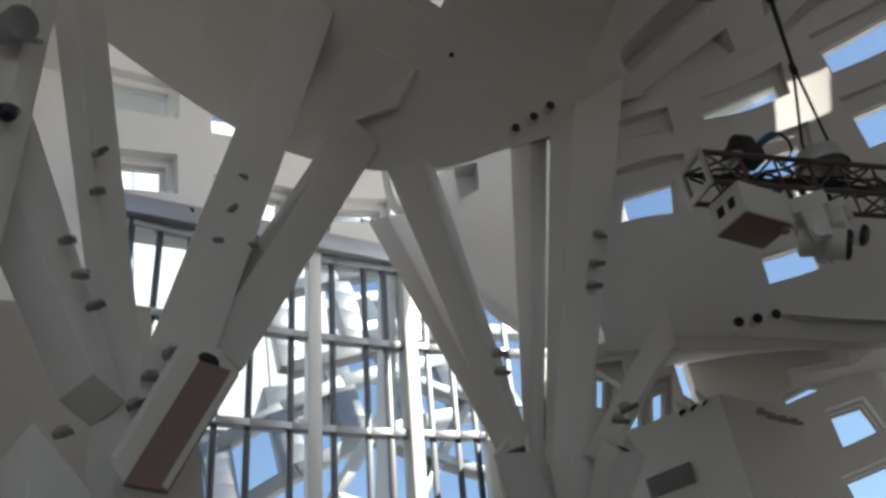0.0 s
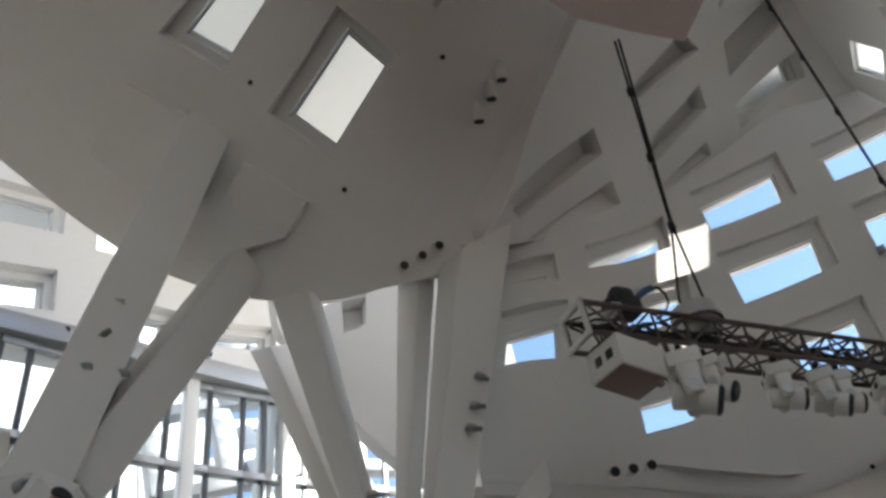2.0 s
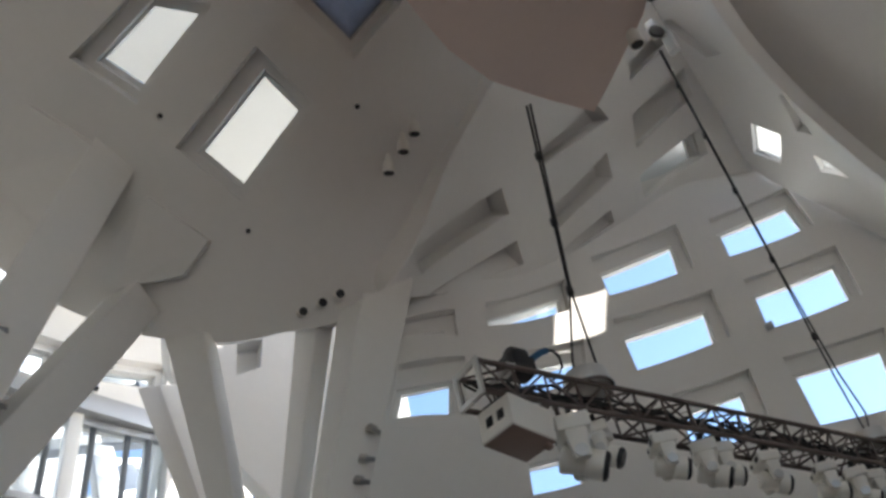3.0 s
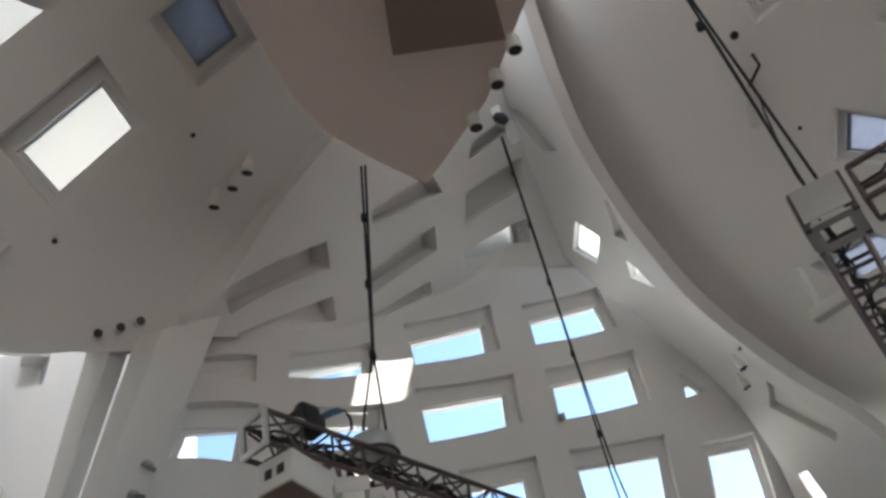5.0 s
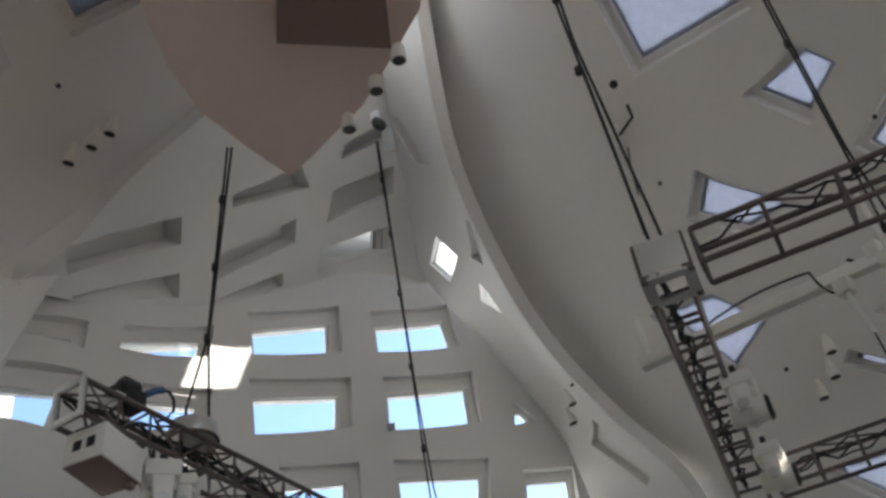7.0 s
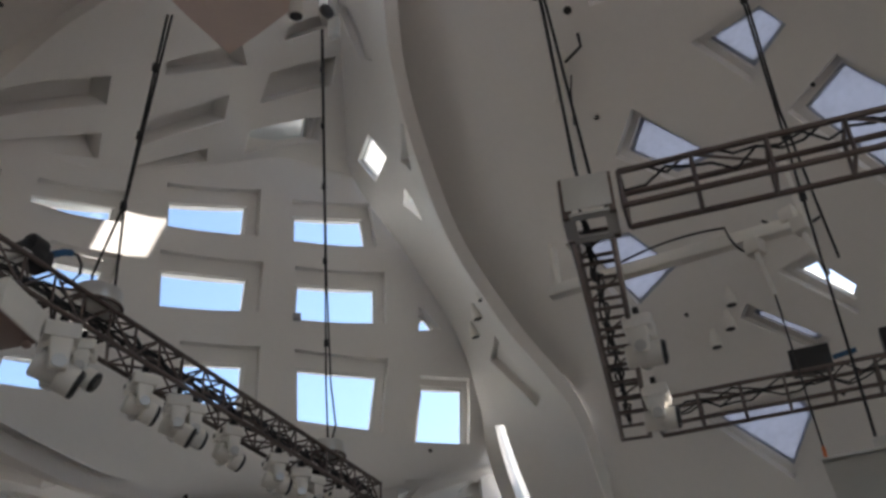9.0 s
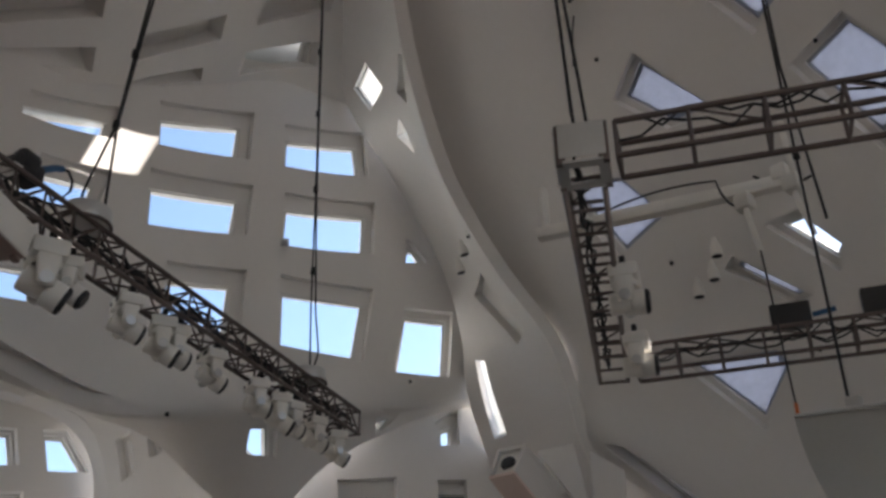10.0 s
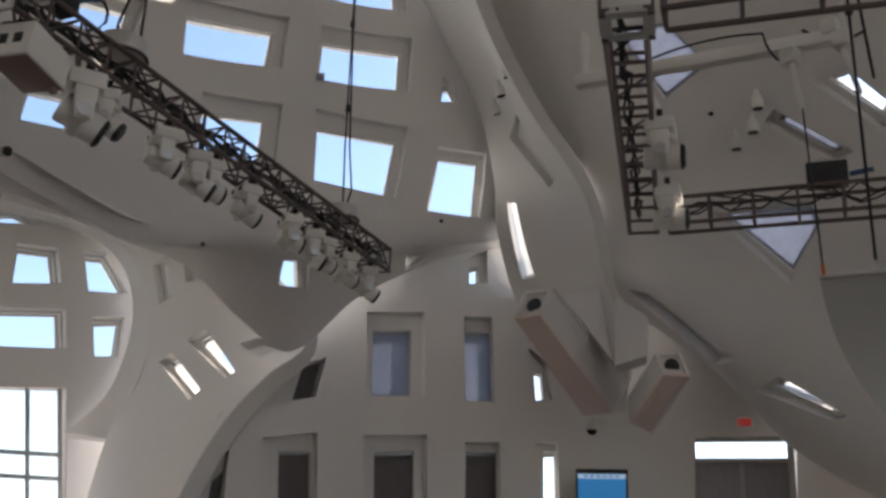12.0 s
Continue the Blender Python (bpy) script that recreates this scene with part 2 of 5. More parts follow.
NET_CANOPY = [
    [site(40.4, 55, 9.9), site(52, 60, 7.0), site(64, 62, 5.8), site(78, 62, 5.4), site(95, 62, 5.4), site(130, 62, 5.4)],
    [site(40.2, 46.6, 11.2), site(50, 49, 9.6), site(62, 50, 8.7), site(76, 50, 8.2), site(93, 50, 8.0), site(130, 50, 8.0)],
    [site(41.2, 41.4, 12.1), site(51, 42, 11.0), site(62, 42, 10.4), site(75, 41, 10.0), site(91, 40, 9.8), site(130, 40, 9.8)],
    [site(44.6, 32.2, 13.6), site(53, 33, 12.5), site(62, 33, 11.9), site(74, 32, 11.5), site(90, 31, 11.2), site(130, 31, 11.2)],
    [site(47.4, 27.8, 14.2), site(55, 26.5, 13.4), site(63, 25.5, 13.0), site(73, 24, 12.6), site(89, 22, 12.2), site(130, 22, 12.2)],
    [site(51.0, 23.2, 14.6), site(57, 20.5, 14.1), site(64, 18.5, 13.8), site(73, 17, 13.5), site(88, 14, 13.2), site(130, 14, 13.2)],
    [site(52.2, 18.2, 15.0), site(58.0, 14.0, 14.8), site(62.4, 9.6, 14.9), site(70, 6.0, 14.6), site(86, 2, 14.2), site(130, -4, 14.0)],
    [site(52.6, 17.2, 17.5), site(58.2, 13.2, 17.7), site(62.6, 9.0, 18.0), site(70, 5.4, 18.5), site(86, 1, 18.0), site(130, -6, 16.0)],
]
LOW_TOP = ((30.2, 10.2, 15.6), (32.6, 13.0, 15.75), (34.8, 15.2, 15.95), (37.7, 17.7, 16.25), (41.0, 19.8, 16.5), (46.0, 21.3, 16.75), (51.4, 21.5, 17.0))
LOW_FOOT = (26.8, 30.2, 33.6, 37.3, 41.0, 46.0, 51.4)
NET_LOW = [[site(a + (b - a) * k, e + (-5.6 - e) * k, r) for (a, e, r), b in zip(LOW_TOP, LOW_FOOT)] for k in (0, 0.25, 0.5, 0.75, 1)]
NET_END = [[site(12, e, 18.6), site(18, e, 19.2), site(24, e, 19.6), site(30, e, 19.8)] for e in (22.4, 14, 5, -4.9)]
NET_DOOR = [[site(51.2, e, 17.06), site(56, e, 17.2), site(62, e, 17.6), site(70, e, 18.2)] for e in (20, 12, 5, -5.4)]
NET_VAULT = [
    [site(a, e, 18.5) for a, e in ((20.4, 19.5), (23.6, 18.9), (25.1, 16.8), (25.9, 13.8), (25.7, 11.4), (24.5, 8.6), (23.6, 3.0))],
    [site(a, e, 17.0) for a, e in ((23.0, 20.3), (26.3, 19.2), (28.0, 16.6), (28.6, 13.5), (27.9, 10.4), (26.4, 6.4), (25.0, 1.0))],
    [site(a, e, r) for a, e, r in ((27.2, 20.0, 14.6), (31.4, 17.6, 15.1), (34.6, 14.6, 15.4), (32.7, 12.6, 15.4), (30.6, 10.0, 15.4), (28.6, 5.8, 15.4), (26.6, -2.0, 15.4))],
]
NET_ARCH = [
    [site(a, e, 19.3) for a, e in ((17.0, 19.4), (20.1, 19.2), (22.7, 18.5), (24.3, 17.0), (24.9, 14.9), (24.7, 12.5), (24.0, 10.4), (22.3, 8.5))],
    [site(a, e, 18.5) for a, e in ((17.2, 20.0), (20.4, 19.6), (23.5, 18.9), (25.0, 17.2), (25.9, 14.6), (25.8, 12.2), (25.2, 10.2), (24.4, 8.4))],
]
NET_GLASS = [[west(-34, e, 12.6), west(-22, e, 13.2), west(-12, e, 14.2), west(-4, e, 15.4), west(4, e, 16.6), west(12, e, 17.6)] for e in (50, 38, 26, 12, -5)]
NET_SCREEN = [
    [west(-3, 41, 11.0), west(1, 41, 11.2), west(5, 41, 11.4), west(9, 41, 11.4)],
    [west(-3, 36, 11.0), west(1, 35, 11.2), west(5, 34, 11.4), west(9, 33, 11.4)],
    [west(-2.4, 33.2, 11.2), west(1.2, 29.6, 11.4), west(4.4, 26.2, 11.6), west(9, 22, 11.6)],
]
NETS = dict(screen=NET_SCREEN, main=NET_MAIN, cove=NET_COVE, bowl=NET_BOWL, ridge=NET_RIDGE, canopy=NET_CANOPY, low=NET_LOW, end=NET_END, door=NET_DOOR, vault=NET_VAULT, arch=NET_ARCH, glass=NET_GLASS)

THICK = 0.42
DEEP = {"main": 0.26, "alcove": 0.15, "ridge": 0.2, "arch": 0.15, "vault": 0.3}
UPRIGHT = {"main", "low", "end", "glass", "door"}
CUTS = {name: [] for name in NETS}
COUNT = {"window": 0}
# how far the inner opening steps in: left, top, right, foot
INSET = {"main": (0.02, 0.11, 0.09, 0.006), "low": (0.14, 0.26, 0.14, 0.004), "canopy": (0.10, 0.10, 0.10, 0.10), "bowl": (0.20, 0.10, 0.10, 0.10), "glass": (0.05, 0.14, 0.12, 0.004), "ridge": (0.0, 0.0, 0.0, 0.0), "vault": (0.16, 0.08, 0.01, 0.06)}


def outward(name, u, v):
    e = 0.004
    a = sheet(NETS[name], [max(u - e, 0), min(u + e, 1)], [v])[0]
    b = sheet(NETS[name], [u], [max(v - e, 0), min(v + e, 1)])[:, 0]
    n = np.cross(a[1] - a[0], b[1] - b[0])
    n = n * np.sign(n @ (a.mean(0) - (0, 0, 1.6)))
    if name in UPRIGHT:
        n[2] = 0
    return Vector(n / np.linalg.norm(n))


def ring_mesh(outer, inner, n, depth):
    """A frame between two outlines, depth thick along n."""
    bm = bmesh.new()
    k = len(outer)
    rows = [[bm.verts.new(p + n * d) for p in loop] for loop, d in ((outer, 0), (inner, 0), (inner, depth), (outer, depth))]
    for a, b in zip(rows, rows[1:] + rows[:1]):
        for i in range(k):
            bm.faces.new((a[i], a[(i + 1) % k], b[(i + 1) % k], b[i]))
    bmesh.ops.recalc_face_normals(bm, faces=bm.faces)
    return bm


def slab_mesh(loop, n, depth):
    bm = bmesh.new()
    low = [bm.verts.new(p) for p in loop]
    top = [bm.verts.new(p + n * depth) for p in loop]
    bm.faces.new(low[::-1])
    bm.faces.new(top)
    for i in range(len(loop)):
        j = (i + 1) % len(loop)
        bm.faces.new((low[i], low[j], top[j], top[i]))
    bmesh.ops.recalc_face_normals(bm, faces=bm.faces)
    return bm


def shrunk(loop, by):
    mid = sum(loop, Vector()) / len(loop)
    return [p + (mid - p).normalized() * by * 1.4 for p in loop]


def opening(name, kind, *corners, inner=None):
    """Cuts a deep-set opening through a shell, between four places on it, and sets its window."""
    spots = [Vector(sheet(NETS[name], [u], [v])[0, 0]) for u, v in corners]
    n = outward(name, sum(c[0] for c in corners) / 4, sum(c[1] for c in corners) / 4)
    if kind in ("blind", "void"):
        back = 0.7 * min(THICK, DEEP.get(name, THICK)) if kind == "blind" else THICK + 0.4
        CUTS[name].append([[p - n * 0.3 for p in spots], [p + n * back for p in spots]])
        return
    if name == "main":
        away = sum(spots, Vector()) / 4
        n = (n * 0.45 + Vector((away.x, away.y, 0)).normalized() * 0.55).normalized()
    deep = DEEP.get(name, THICK)
    left, top, right, foot = INSET.get(name, (0.05, 0.05, 0.05, 0.008))
    tl, tr, br, bl = spots

    def step(p, q, by):
        return (q - p) * min(by / max((q - p).length, 1e-3), 0.3)

    hole = [tl + step(tl, tr, left) + step(tl, bl, top), tr + step(tr, tl, right) + step(tr, br, top), br + step(br, bl, right) + step(br, tr, foot), bl + step(bl, br, left) + step(bl, tl, foot)]
    if inner:
        hole = [Vector(sheet(NETS[name], [u], [v])[0, 0]) for u, v in inner]
    if name == "main" and max(c[1] for c in corners) < 0.6 and corners[0][0] < 0.89:
        up, over = (tl - bl).normalized() * 0.15, (tr - tl).normalized() * (0.14 if 0.42 < corners[0][0] < 0.65 else 0.05)
        spots = [tl + up, tr + up + over, br + over, bl]
    CUTS[name].append([[p - n * 0.3 for p in spots], [p + n * deep * 0.48 for p in spots]])
    CUTS[name].append([[p + n * deep * 0.24 for p in hole], [p + n * (THICK + 0.4) for p in hole]])
    spots = hole
    COUNT["window"] += 1
    seat = [p + n * (deep - 0.1) for p in spots]
    mid = sum(seat, Vector()) / 4
    words = {"sky": "clear fixed window deep in white plaster", "shade": "deep-set window behind a blue-grey roller blind", "dusk": "deep-set window behind a drawn grey-brown roller blind"}[kind]
    win = thing("window_%d" % COUNT["window"], words, "window", mid, kind="structure")
    part("window_frame", ring_mesh([p + (p - mid).normalized() * 0.02 for p in seat], shrunk(seat, 0.015 if name == "ridge" else 0.05), n, 0.07), WHITE_FRAME if kind == "sky" else FRAME, win, smooth=0)
    pane = part("pane", slab_mesh([p + n * 0.03 for p in shrunk(seat, 0.045)], n, 0.012), GLASS, win, smooth=0)
    pane.visible_shadow = False
    if kind in ("shade", "dusk"):
        a, b, c, d = seat
        part("roller_blind", slab_mesh([a + (d - a) * 0.03 - n * 0.03, b + (c - b) * 0.03 - n * 0.03, c - n * 0.03, d - n * 0.03], n, 0.006), BLIND if kind == "shade" else DUSK, win, "woven roller blind, drawn", smooth=0)


def shell(name, title, label, mat, nu, nv):
    """The thick plaster shell on a net, with its openings cut through."""
    us, vs = np.linspace(0, 1, nu), np.linspace(0, 1, nv)
    front = sheet(NETS[name], us, vs)
    du, dv = np.gradient(front, axis=1), np.gradient(front, axis=0)
    normal = np.cross(du, dv)
    normal *= np.sign((normal * (front - (0, 0, 1.6))).sum(-1).mean())
    normal /= np.linalg.norm(normal, axis=-1, keepdims=True)
    back = front + normal * DEEP.get(name, THICK)
    bm = bmesh.new()
    f = [[bm.verts.new(p) for p in row] for row in front]
    b = [[bm.verts.new(p) for p in row] for row in back]
    for i in range(nv - 1):
        for j in range(nu - 1):
            bm.faces.new((f[i][j], f[i][j + 1], f[i + 1][j + 1], f[i + 1][j]))
            bm.faces.new((b[i][j], b[i + 1][j], b[i + 1][j + 1], b[i][j + 1]))
    rim = [(0, j) for j in range(nu)] + [(i, nu - 1) for i in range(1, nv)] + [(nv - 1, j) for j in range(nu - 2, -1, -1)] + [(i, 0) for i in range(nv - 2, 0, -1)]
    for (i, j), (k, l) in zip(rim, rim[1:] + rim[:1]):
        bm.faces.new((f[i][j], b[i][j], b[k][l], f[k][l]))
    bmesh.ops.recalc_face_normals(bm, faces=bm.faces)
    ob = tagged(part(title, bm, mat), label, "ceiling" if "ceiling" in title else "wall", kind="structure")
    if CUTS[name]:
        cutter = bmesh.new()
        for near, far in CUTS[name]:
            p, q = [cutter.verts.new(c) for c in near], [cutter.verts.new(c) for c in far]
            cutter.faces.new(p[::-1])
            cutter.faces.new(q)
            for i in range(4):
                j = (i + 1) % 4
                cutter.faces.new((p[i], p[j], q[j], q[i]))
        bmesh.ops.recalc_face_normals(cutter, faces=cutter.faces)
        tool = part("cutter", cutter, mat, smooth=0)
        mod = ob.modifiers.new("openings", "BOOLEAN")
        mod.operation, mod.object, mod.solver, mod.use_self = "DIFFERENCE", tool, "EXACT", True
        bpy.context.view_layer.update()
        done = bpy.data.meshes.new_from_object(ob.evaluated_get(bpy.context.evaluated_depsgraph_get()))
        ob.modifiers.remove(mod)
        bpy.data.objects.remove(tool)
        ob.data = done
        done.polygons.foreach_set("use_smooth", [True] * len(done.polygons))
        done.set_sharp_from_angle(angle=radians(32))
    return ob


opening("main", "sky", (0.092, 0.190), (0.170, 0.190), (0.170, 0.215), (0.088, 0.203))
opening("main", "sky", (0.232, 0.190), (0.370, 0.188), (0.366, 0.223), (0.226, 0.212))
opening("main", "sky", (0.068, 0.258), (0.168, 0.263), (0.152, 0.345), (0.050, 0.328))
opening("main", "sky", (0.266, 0.275), (0.368, 0.285), (0.358, 0.338), (0.246, 0.330))
opening("main", "sky", (0.236, 0.417), (0.330, 0.415), (0.326, 0.472), (0.230, 0.492))
opening("main", "sky", (0.438, 0.172), (0.604, 0.170), (0.602, 0.225), (0.444, 0.220))
opening("main", "sky", (0.688, 0.180), (0.828, 0.185), (0.838, 0.240), (0.690, 0.230))
opening("main", "sky", (0.438, 0.273), (0.616, 0.280), (0.610, 0.345), (0.444, 0.345))
opening("main", "sky", (0.698, 0.285), (0.848, 0.295), (0.848, 0.362), (0.696, 0.355))
opening("main", "sky", (0.898, 0.340), (0.904, 0.343), (0.926, 0.375), (0.894, 0.375))
opening("main", "sky", (0.488, 0.400), (0.616, 0.405), (0.614, 0.490), (0.486, 0.460))
opening("main", "sky", (0.702, 0.407), (0.850, 0.422), (0.838, 0.525), (0.706, 0.500))
opening("main", "sky", (0.896, 0.438), (0.956, 0.450), (0.950, 0.588), (0.884, 0.557))
opening("main", "sky", (0.667, 0.700), (0.712, 0.691), (0.716, 0.853), (0.662, 0.846))
opening("main", "sky", (0.867, 0.681), (0.899, 0.780), (0.879, 0.914), (0.860, 0.978))
opening("main", "void", (0.88, 0.01), (1.02, 0.01), (1.02, 0.23), (0.90, 0.23))
opening("cove", "blind", (0.192, 0.000), (0.510, 0.453), (0.490, 0.610), (0.170, 0.527))
opening("cove", "blind", (0.166, 0.917), (0.474, 0.770), (0.464, 0.915), (0.174, 1.000))
opening("cove", "blind", (0.650, 0.465), (0.788, 0.482), (0.794, 0.590), (0.640, 0.532))
opening("cove", "blind", (0.588, 0.730), (0.762, 0.695), (0.750, 0.797), (0.560, 0.853))
opening("cove", "blind", (0.544, 0.963), (0.714, 0.915), (0.708, 0.978), (0.536, 1.000))
opening("cove", "blind", (0.832, 0.637), (0.976, 0.502), (0.960, 0.640), (0.812, 0.762))
opening("cove", "sky", (0.794, 0.870), (0.938, 0.780), (0.926, 0.892), (0.780, 0.970))
opening("cove", "blind", (0.876, 0.448), (0.970, 0.302), (0.978, 0.362), (0.860, 0.515))
opening("bowl", "sky", (0.520, 0.357), (0.618, 0.492), (0.510, 0.642), (0.414, 0.527))
opening("bowl", "sky", (0.358, 0.268), (0.458, 0.285), (0.364, 0.455), (0.292, 0.403))
opening("bowl", "shade", (0.590, 0.312), (0.712, 0.250), (0.790, 0.427), (0.698, 0.453))
opening("ridge", "sky", (0.276, 0.357), (0.402, 0.388), (0.196, 0.417), (0.114, 0.388))
opening("ridge", "sky", (0.454, 0.427), (0.478, 0.443), (0.456, 0.472), (0.336, 0.450))
opening("ridge", "blind", (0.882, 0.328), (0.976, 0.325), (0.728, 0.395), (0.568, 0.390))
opening("ridge", "blind", (0.566, 0.608), (0.780, 0.685), (0.610, 0.710), (0.302, 0.640))
opening("ridge", "sky", (0.119, 0.741), (0.208, 0.742), (0.258, 0.845), (0.133, 0.853))
opening("ridge", "blind", (0.056, 0.210), (0.238, 0.217), (0.536, 0.270), (0.318, 0.268))
opening("canopy", "shade", (0.324, 0.333), (0.422, 0.390), (0.352, 0.400), (0.284, 0.370))
opening("canopy", "shade", (0.414, 0.290), (0.494, 0.265), (0.524, 0.295), (0.468, 0.333))
opening("canopy", "shade", (0.498, 0.362), (0.556, 0.325), (0.620, 0.385), (0.570, 0.443))
opening("canopy", "shade", (0.292, 0.138), (0.388, 0.140), (0.466, 0.217), (0.306, 0.230))
opening("canopy", "shade", (0.170, 0.438), (0.264, 0.435), (0.324, 0.487), (0.222, 0.540))
opening("canopy", "shade", (0.246, 0.667), (0.404, 0.637), (0.416, 0.662), (0.358, 0.730))
opening("canopy", "shade", (0.388, 0.535), (0.474, 0.578), (0.448, 0.590), (0.372, 0.550))
opening("canopy", "sky", (0.440, 0.505), (0.480, 0.490), (0.528, 0.530), (0.510, 0.555))
opening("canopy", "shade", (0.042, 0.833), (0.088, 0.815), (0.254, 0.823), (0.198, 0.865))
opening("canopy", "sky", (0.302, 0.838), (0.344, 0.807), (0.456, 0.812), (0.440, 0.820))
opening("low", "sky", (0.759, 0.049), (0.801, 0.030), (0.804, 0.109), (0.758, 0.098))
opening("low", "shade", (0.520, 0.068), (0.683, 0.135), (0.693, 0.319), (0.537, 0.271), inner=((0.551, 0.121), (0.660, 0.163), (0.666, 0.309), (0.562, 0.278)))
opening("low", "shade", (0.762, 0.168), (0.814, 0.181), (0.823, 0.357), (0.769, 0.345), inner=((0.767, 0.194), (0.814, 0.206), (0.821, 0.355), (0.772, 0.343)))
opening("low", "dusk", (0.291, 0.078), (0.405, 0.117), (0.387, 0.207), (0.220, 0.142), inner=((0.340, 0.098), (0.404, 0.120), (0.389, 0.206), (0.321, 0.179)))
opening("low", "sky", (0.882, 0.250), (0.912, 0.278), (0.923, 0.356), (0.887, 0.360))
opening("low", "dusk", (0.212, 0.234), (0.405, 0.305), (0.440, 0.635), (0.250, 0.592), inner=((0.298, 0.303), (0.401, 0.347), (0.433, 0.632), (0.343, 0.611)))
opening("low", "dusk", (0.537, 0.362), (0.699, 0.405), (0.710, 0.675), (0.563, 0.657), inner=((0.578, 0.408), (0.679, 0.432), (0.689, 0.672), (0.596, 0.661)))
opening("low", "dusk", (0.770, 0.433), (0.832, 0.440), (0.839, 0.683), (0.776, 0.680), inner=((0.775, 0.450), (0.830, 0.456), (0.837, 0.681), (0.779, 0.679)))
opening("low", "sky", (0.895, 0.439), (0.932, 0.442), (0.939, 0.681), (0.894, 0.682), inner=((0.911, 0.458), (0.931, 0.457), (0.935, 0.680), (0.913, 0.680)))
opening("low", "dusk", (0.023, 0.208), (0.090, 0.196), (0.144, 0.500), (0.043, 0.453), inner=((0.067, 0.274), (0.103, 0.262), (0.135, 0.494), (0.089, 0.474)))
opening("end", "sky", (0.352, 0.182), (0.470, 0.180), (0.496, 0.250), (0.356, 0.263))
opening("end", "sky", (0.544, 0.177), (0.612, 0.175), (0.696, 0.253), (0.574, 0.258))
opening("end", "sky", (0.324, 0.315), (0.520, 0.300), (0.542, 0.378), (0.336, 0.390))
opening("end", "sky", (0.598, 0.310), (0.694, 0.302), (0.694, 0.383), (0.620, 0.388))
opening("end", "sky", (0.240, 0.128), (0.352, 0.115), (0.418, 0.135), (0.246, 0.150))
opening("glass", "sky", (0.164, 0.145), (0.294, 0.163), (0.292, 0.200), (0.166, 0.188))
opening("glass", "sky", (0.168, 0.230), (0.288, 0.237), (0.288, 0.280), (0.170, 0.273))
opening("glass", "sky", (0.340, 0.165), (0.474, 0.188), (0.464, 0.235), (0.336, 0.215))
opening("glass", "sky", (0.336, 0.260), (0.456, 0.280), (0.450, 0.325), (0.334, 0.300))
opening("glass", "sky", (0.480, 0.290), (0.622, 0.307), (0.616, 0.335), (0.474, 0.318))
opening("glass", "sky", (0.891, 0.538), (0.913, 0.548), (0.894, 0.591), (0.873, 0.585))
opening("glass", "sky", (0.921, 0.575), (0.957, 0.574), (0.942, 0.614), (0.908, 0.614))
opening("glass", "sky", (0.961, 0.573), (0.995, 0.571), (0.977, 0.614), (0.945, 0.615))
opening("door", "void", (0.376, 0.439), (0.665, 0.442), (0.640, 0.797), (0.354, 0.802))
opening("glass", "void", (0.212, 0.315), (0.604, 0.383), (0.520, 0.762), (0.188, 0.733))
opening("glass", "void", (0.606, 0.420), (0.846, 0.430), (0.722, 0.782), (0.530, 0.762))
opening("screen", "blind", (0.376, 0.388), (0.514, 0.365), (0.492, 0.480), (0.358, 0.545))
opening("end", "void", (0.274, 0.472), (0.560, 0.455), (0.626, 0.735), (0.352, 0.745))
opening("vault", "sky", (0.566, 0.141), (0.526, 0.275), (0.606, 0.640), (0.641, 0.587))
opening("vault", "sky", (0.478, 0.404), (0.431, 0.546), (0.526, 0.811), (0.555, 0.774))
opening("vault", "sky", (0.269, 0.194), (0.228, 0.393), (0.364, 0.307), (0.394, 0.148))
opening("vault", "sky", (0.246, 0.497), (0.238, 0.580), (0.284, 0.564), (0.306, 0.465))
opening("vault", "blind", (0.436, 0.757), (0.396, 0.816), (0.387, 0.923), (0.457, 0.891))
shell("main", "wall_north", "bowed white plaster wall pierced by deep windows", PLASTER, 66, 42)
shell("cove", "ceiling_cove", "curved white plaster cove with deep slanted niches", PLASTER, 56, 20)
shell("bowl", "ceiling_bowl", "swelling white plaster ceiling with deep skylights", PLASTER, 50, 26)
shell("ridge", "wall_ridge", "twisting white plaster rib with small openings", PLASTER, 14, 50)
shell("canopy", "ceiling_canopy", "leaning white plaster vault with skewed skylights", PLASTER, 50, 50)
shell("low", "wall_east", "lower white plaster wall with tall shaded windows", PLASTER, 40, 20)
shell("end", "wall_alcove", "white plaster end wall of the vaulted alcove", PLASTER, 20, 20)
shell("vault", "wall_vault", "smooth white plaster vault with curved slots", PLASTER, 40, 16)
shell("arch", "wall_arch", "rounded white plaster arch round the alcove's end", PLASTER, 40, 5)
shell("glass", "wall_west", "tall white plaster wall around the glazed screen", PLASTER, 40, 24)
shell("screen", "wall_screen", "curved white plaster screen behind the column", PLASTER, 20, 16)
shell("door", "wall_door", "white plaster wall around a glazed double door", PLASTER, 24, 16)

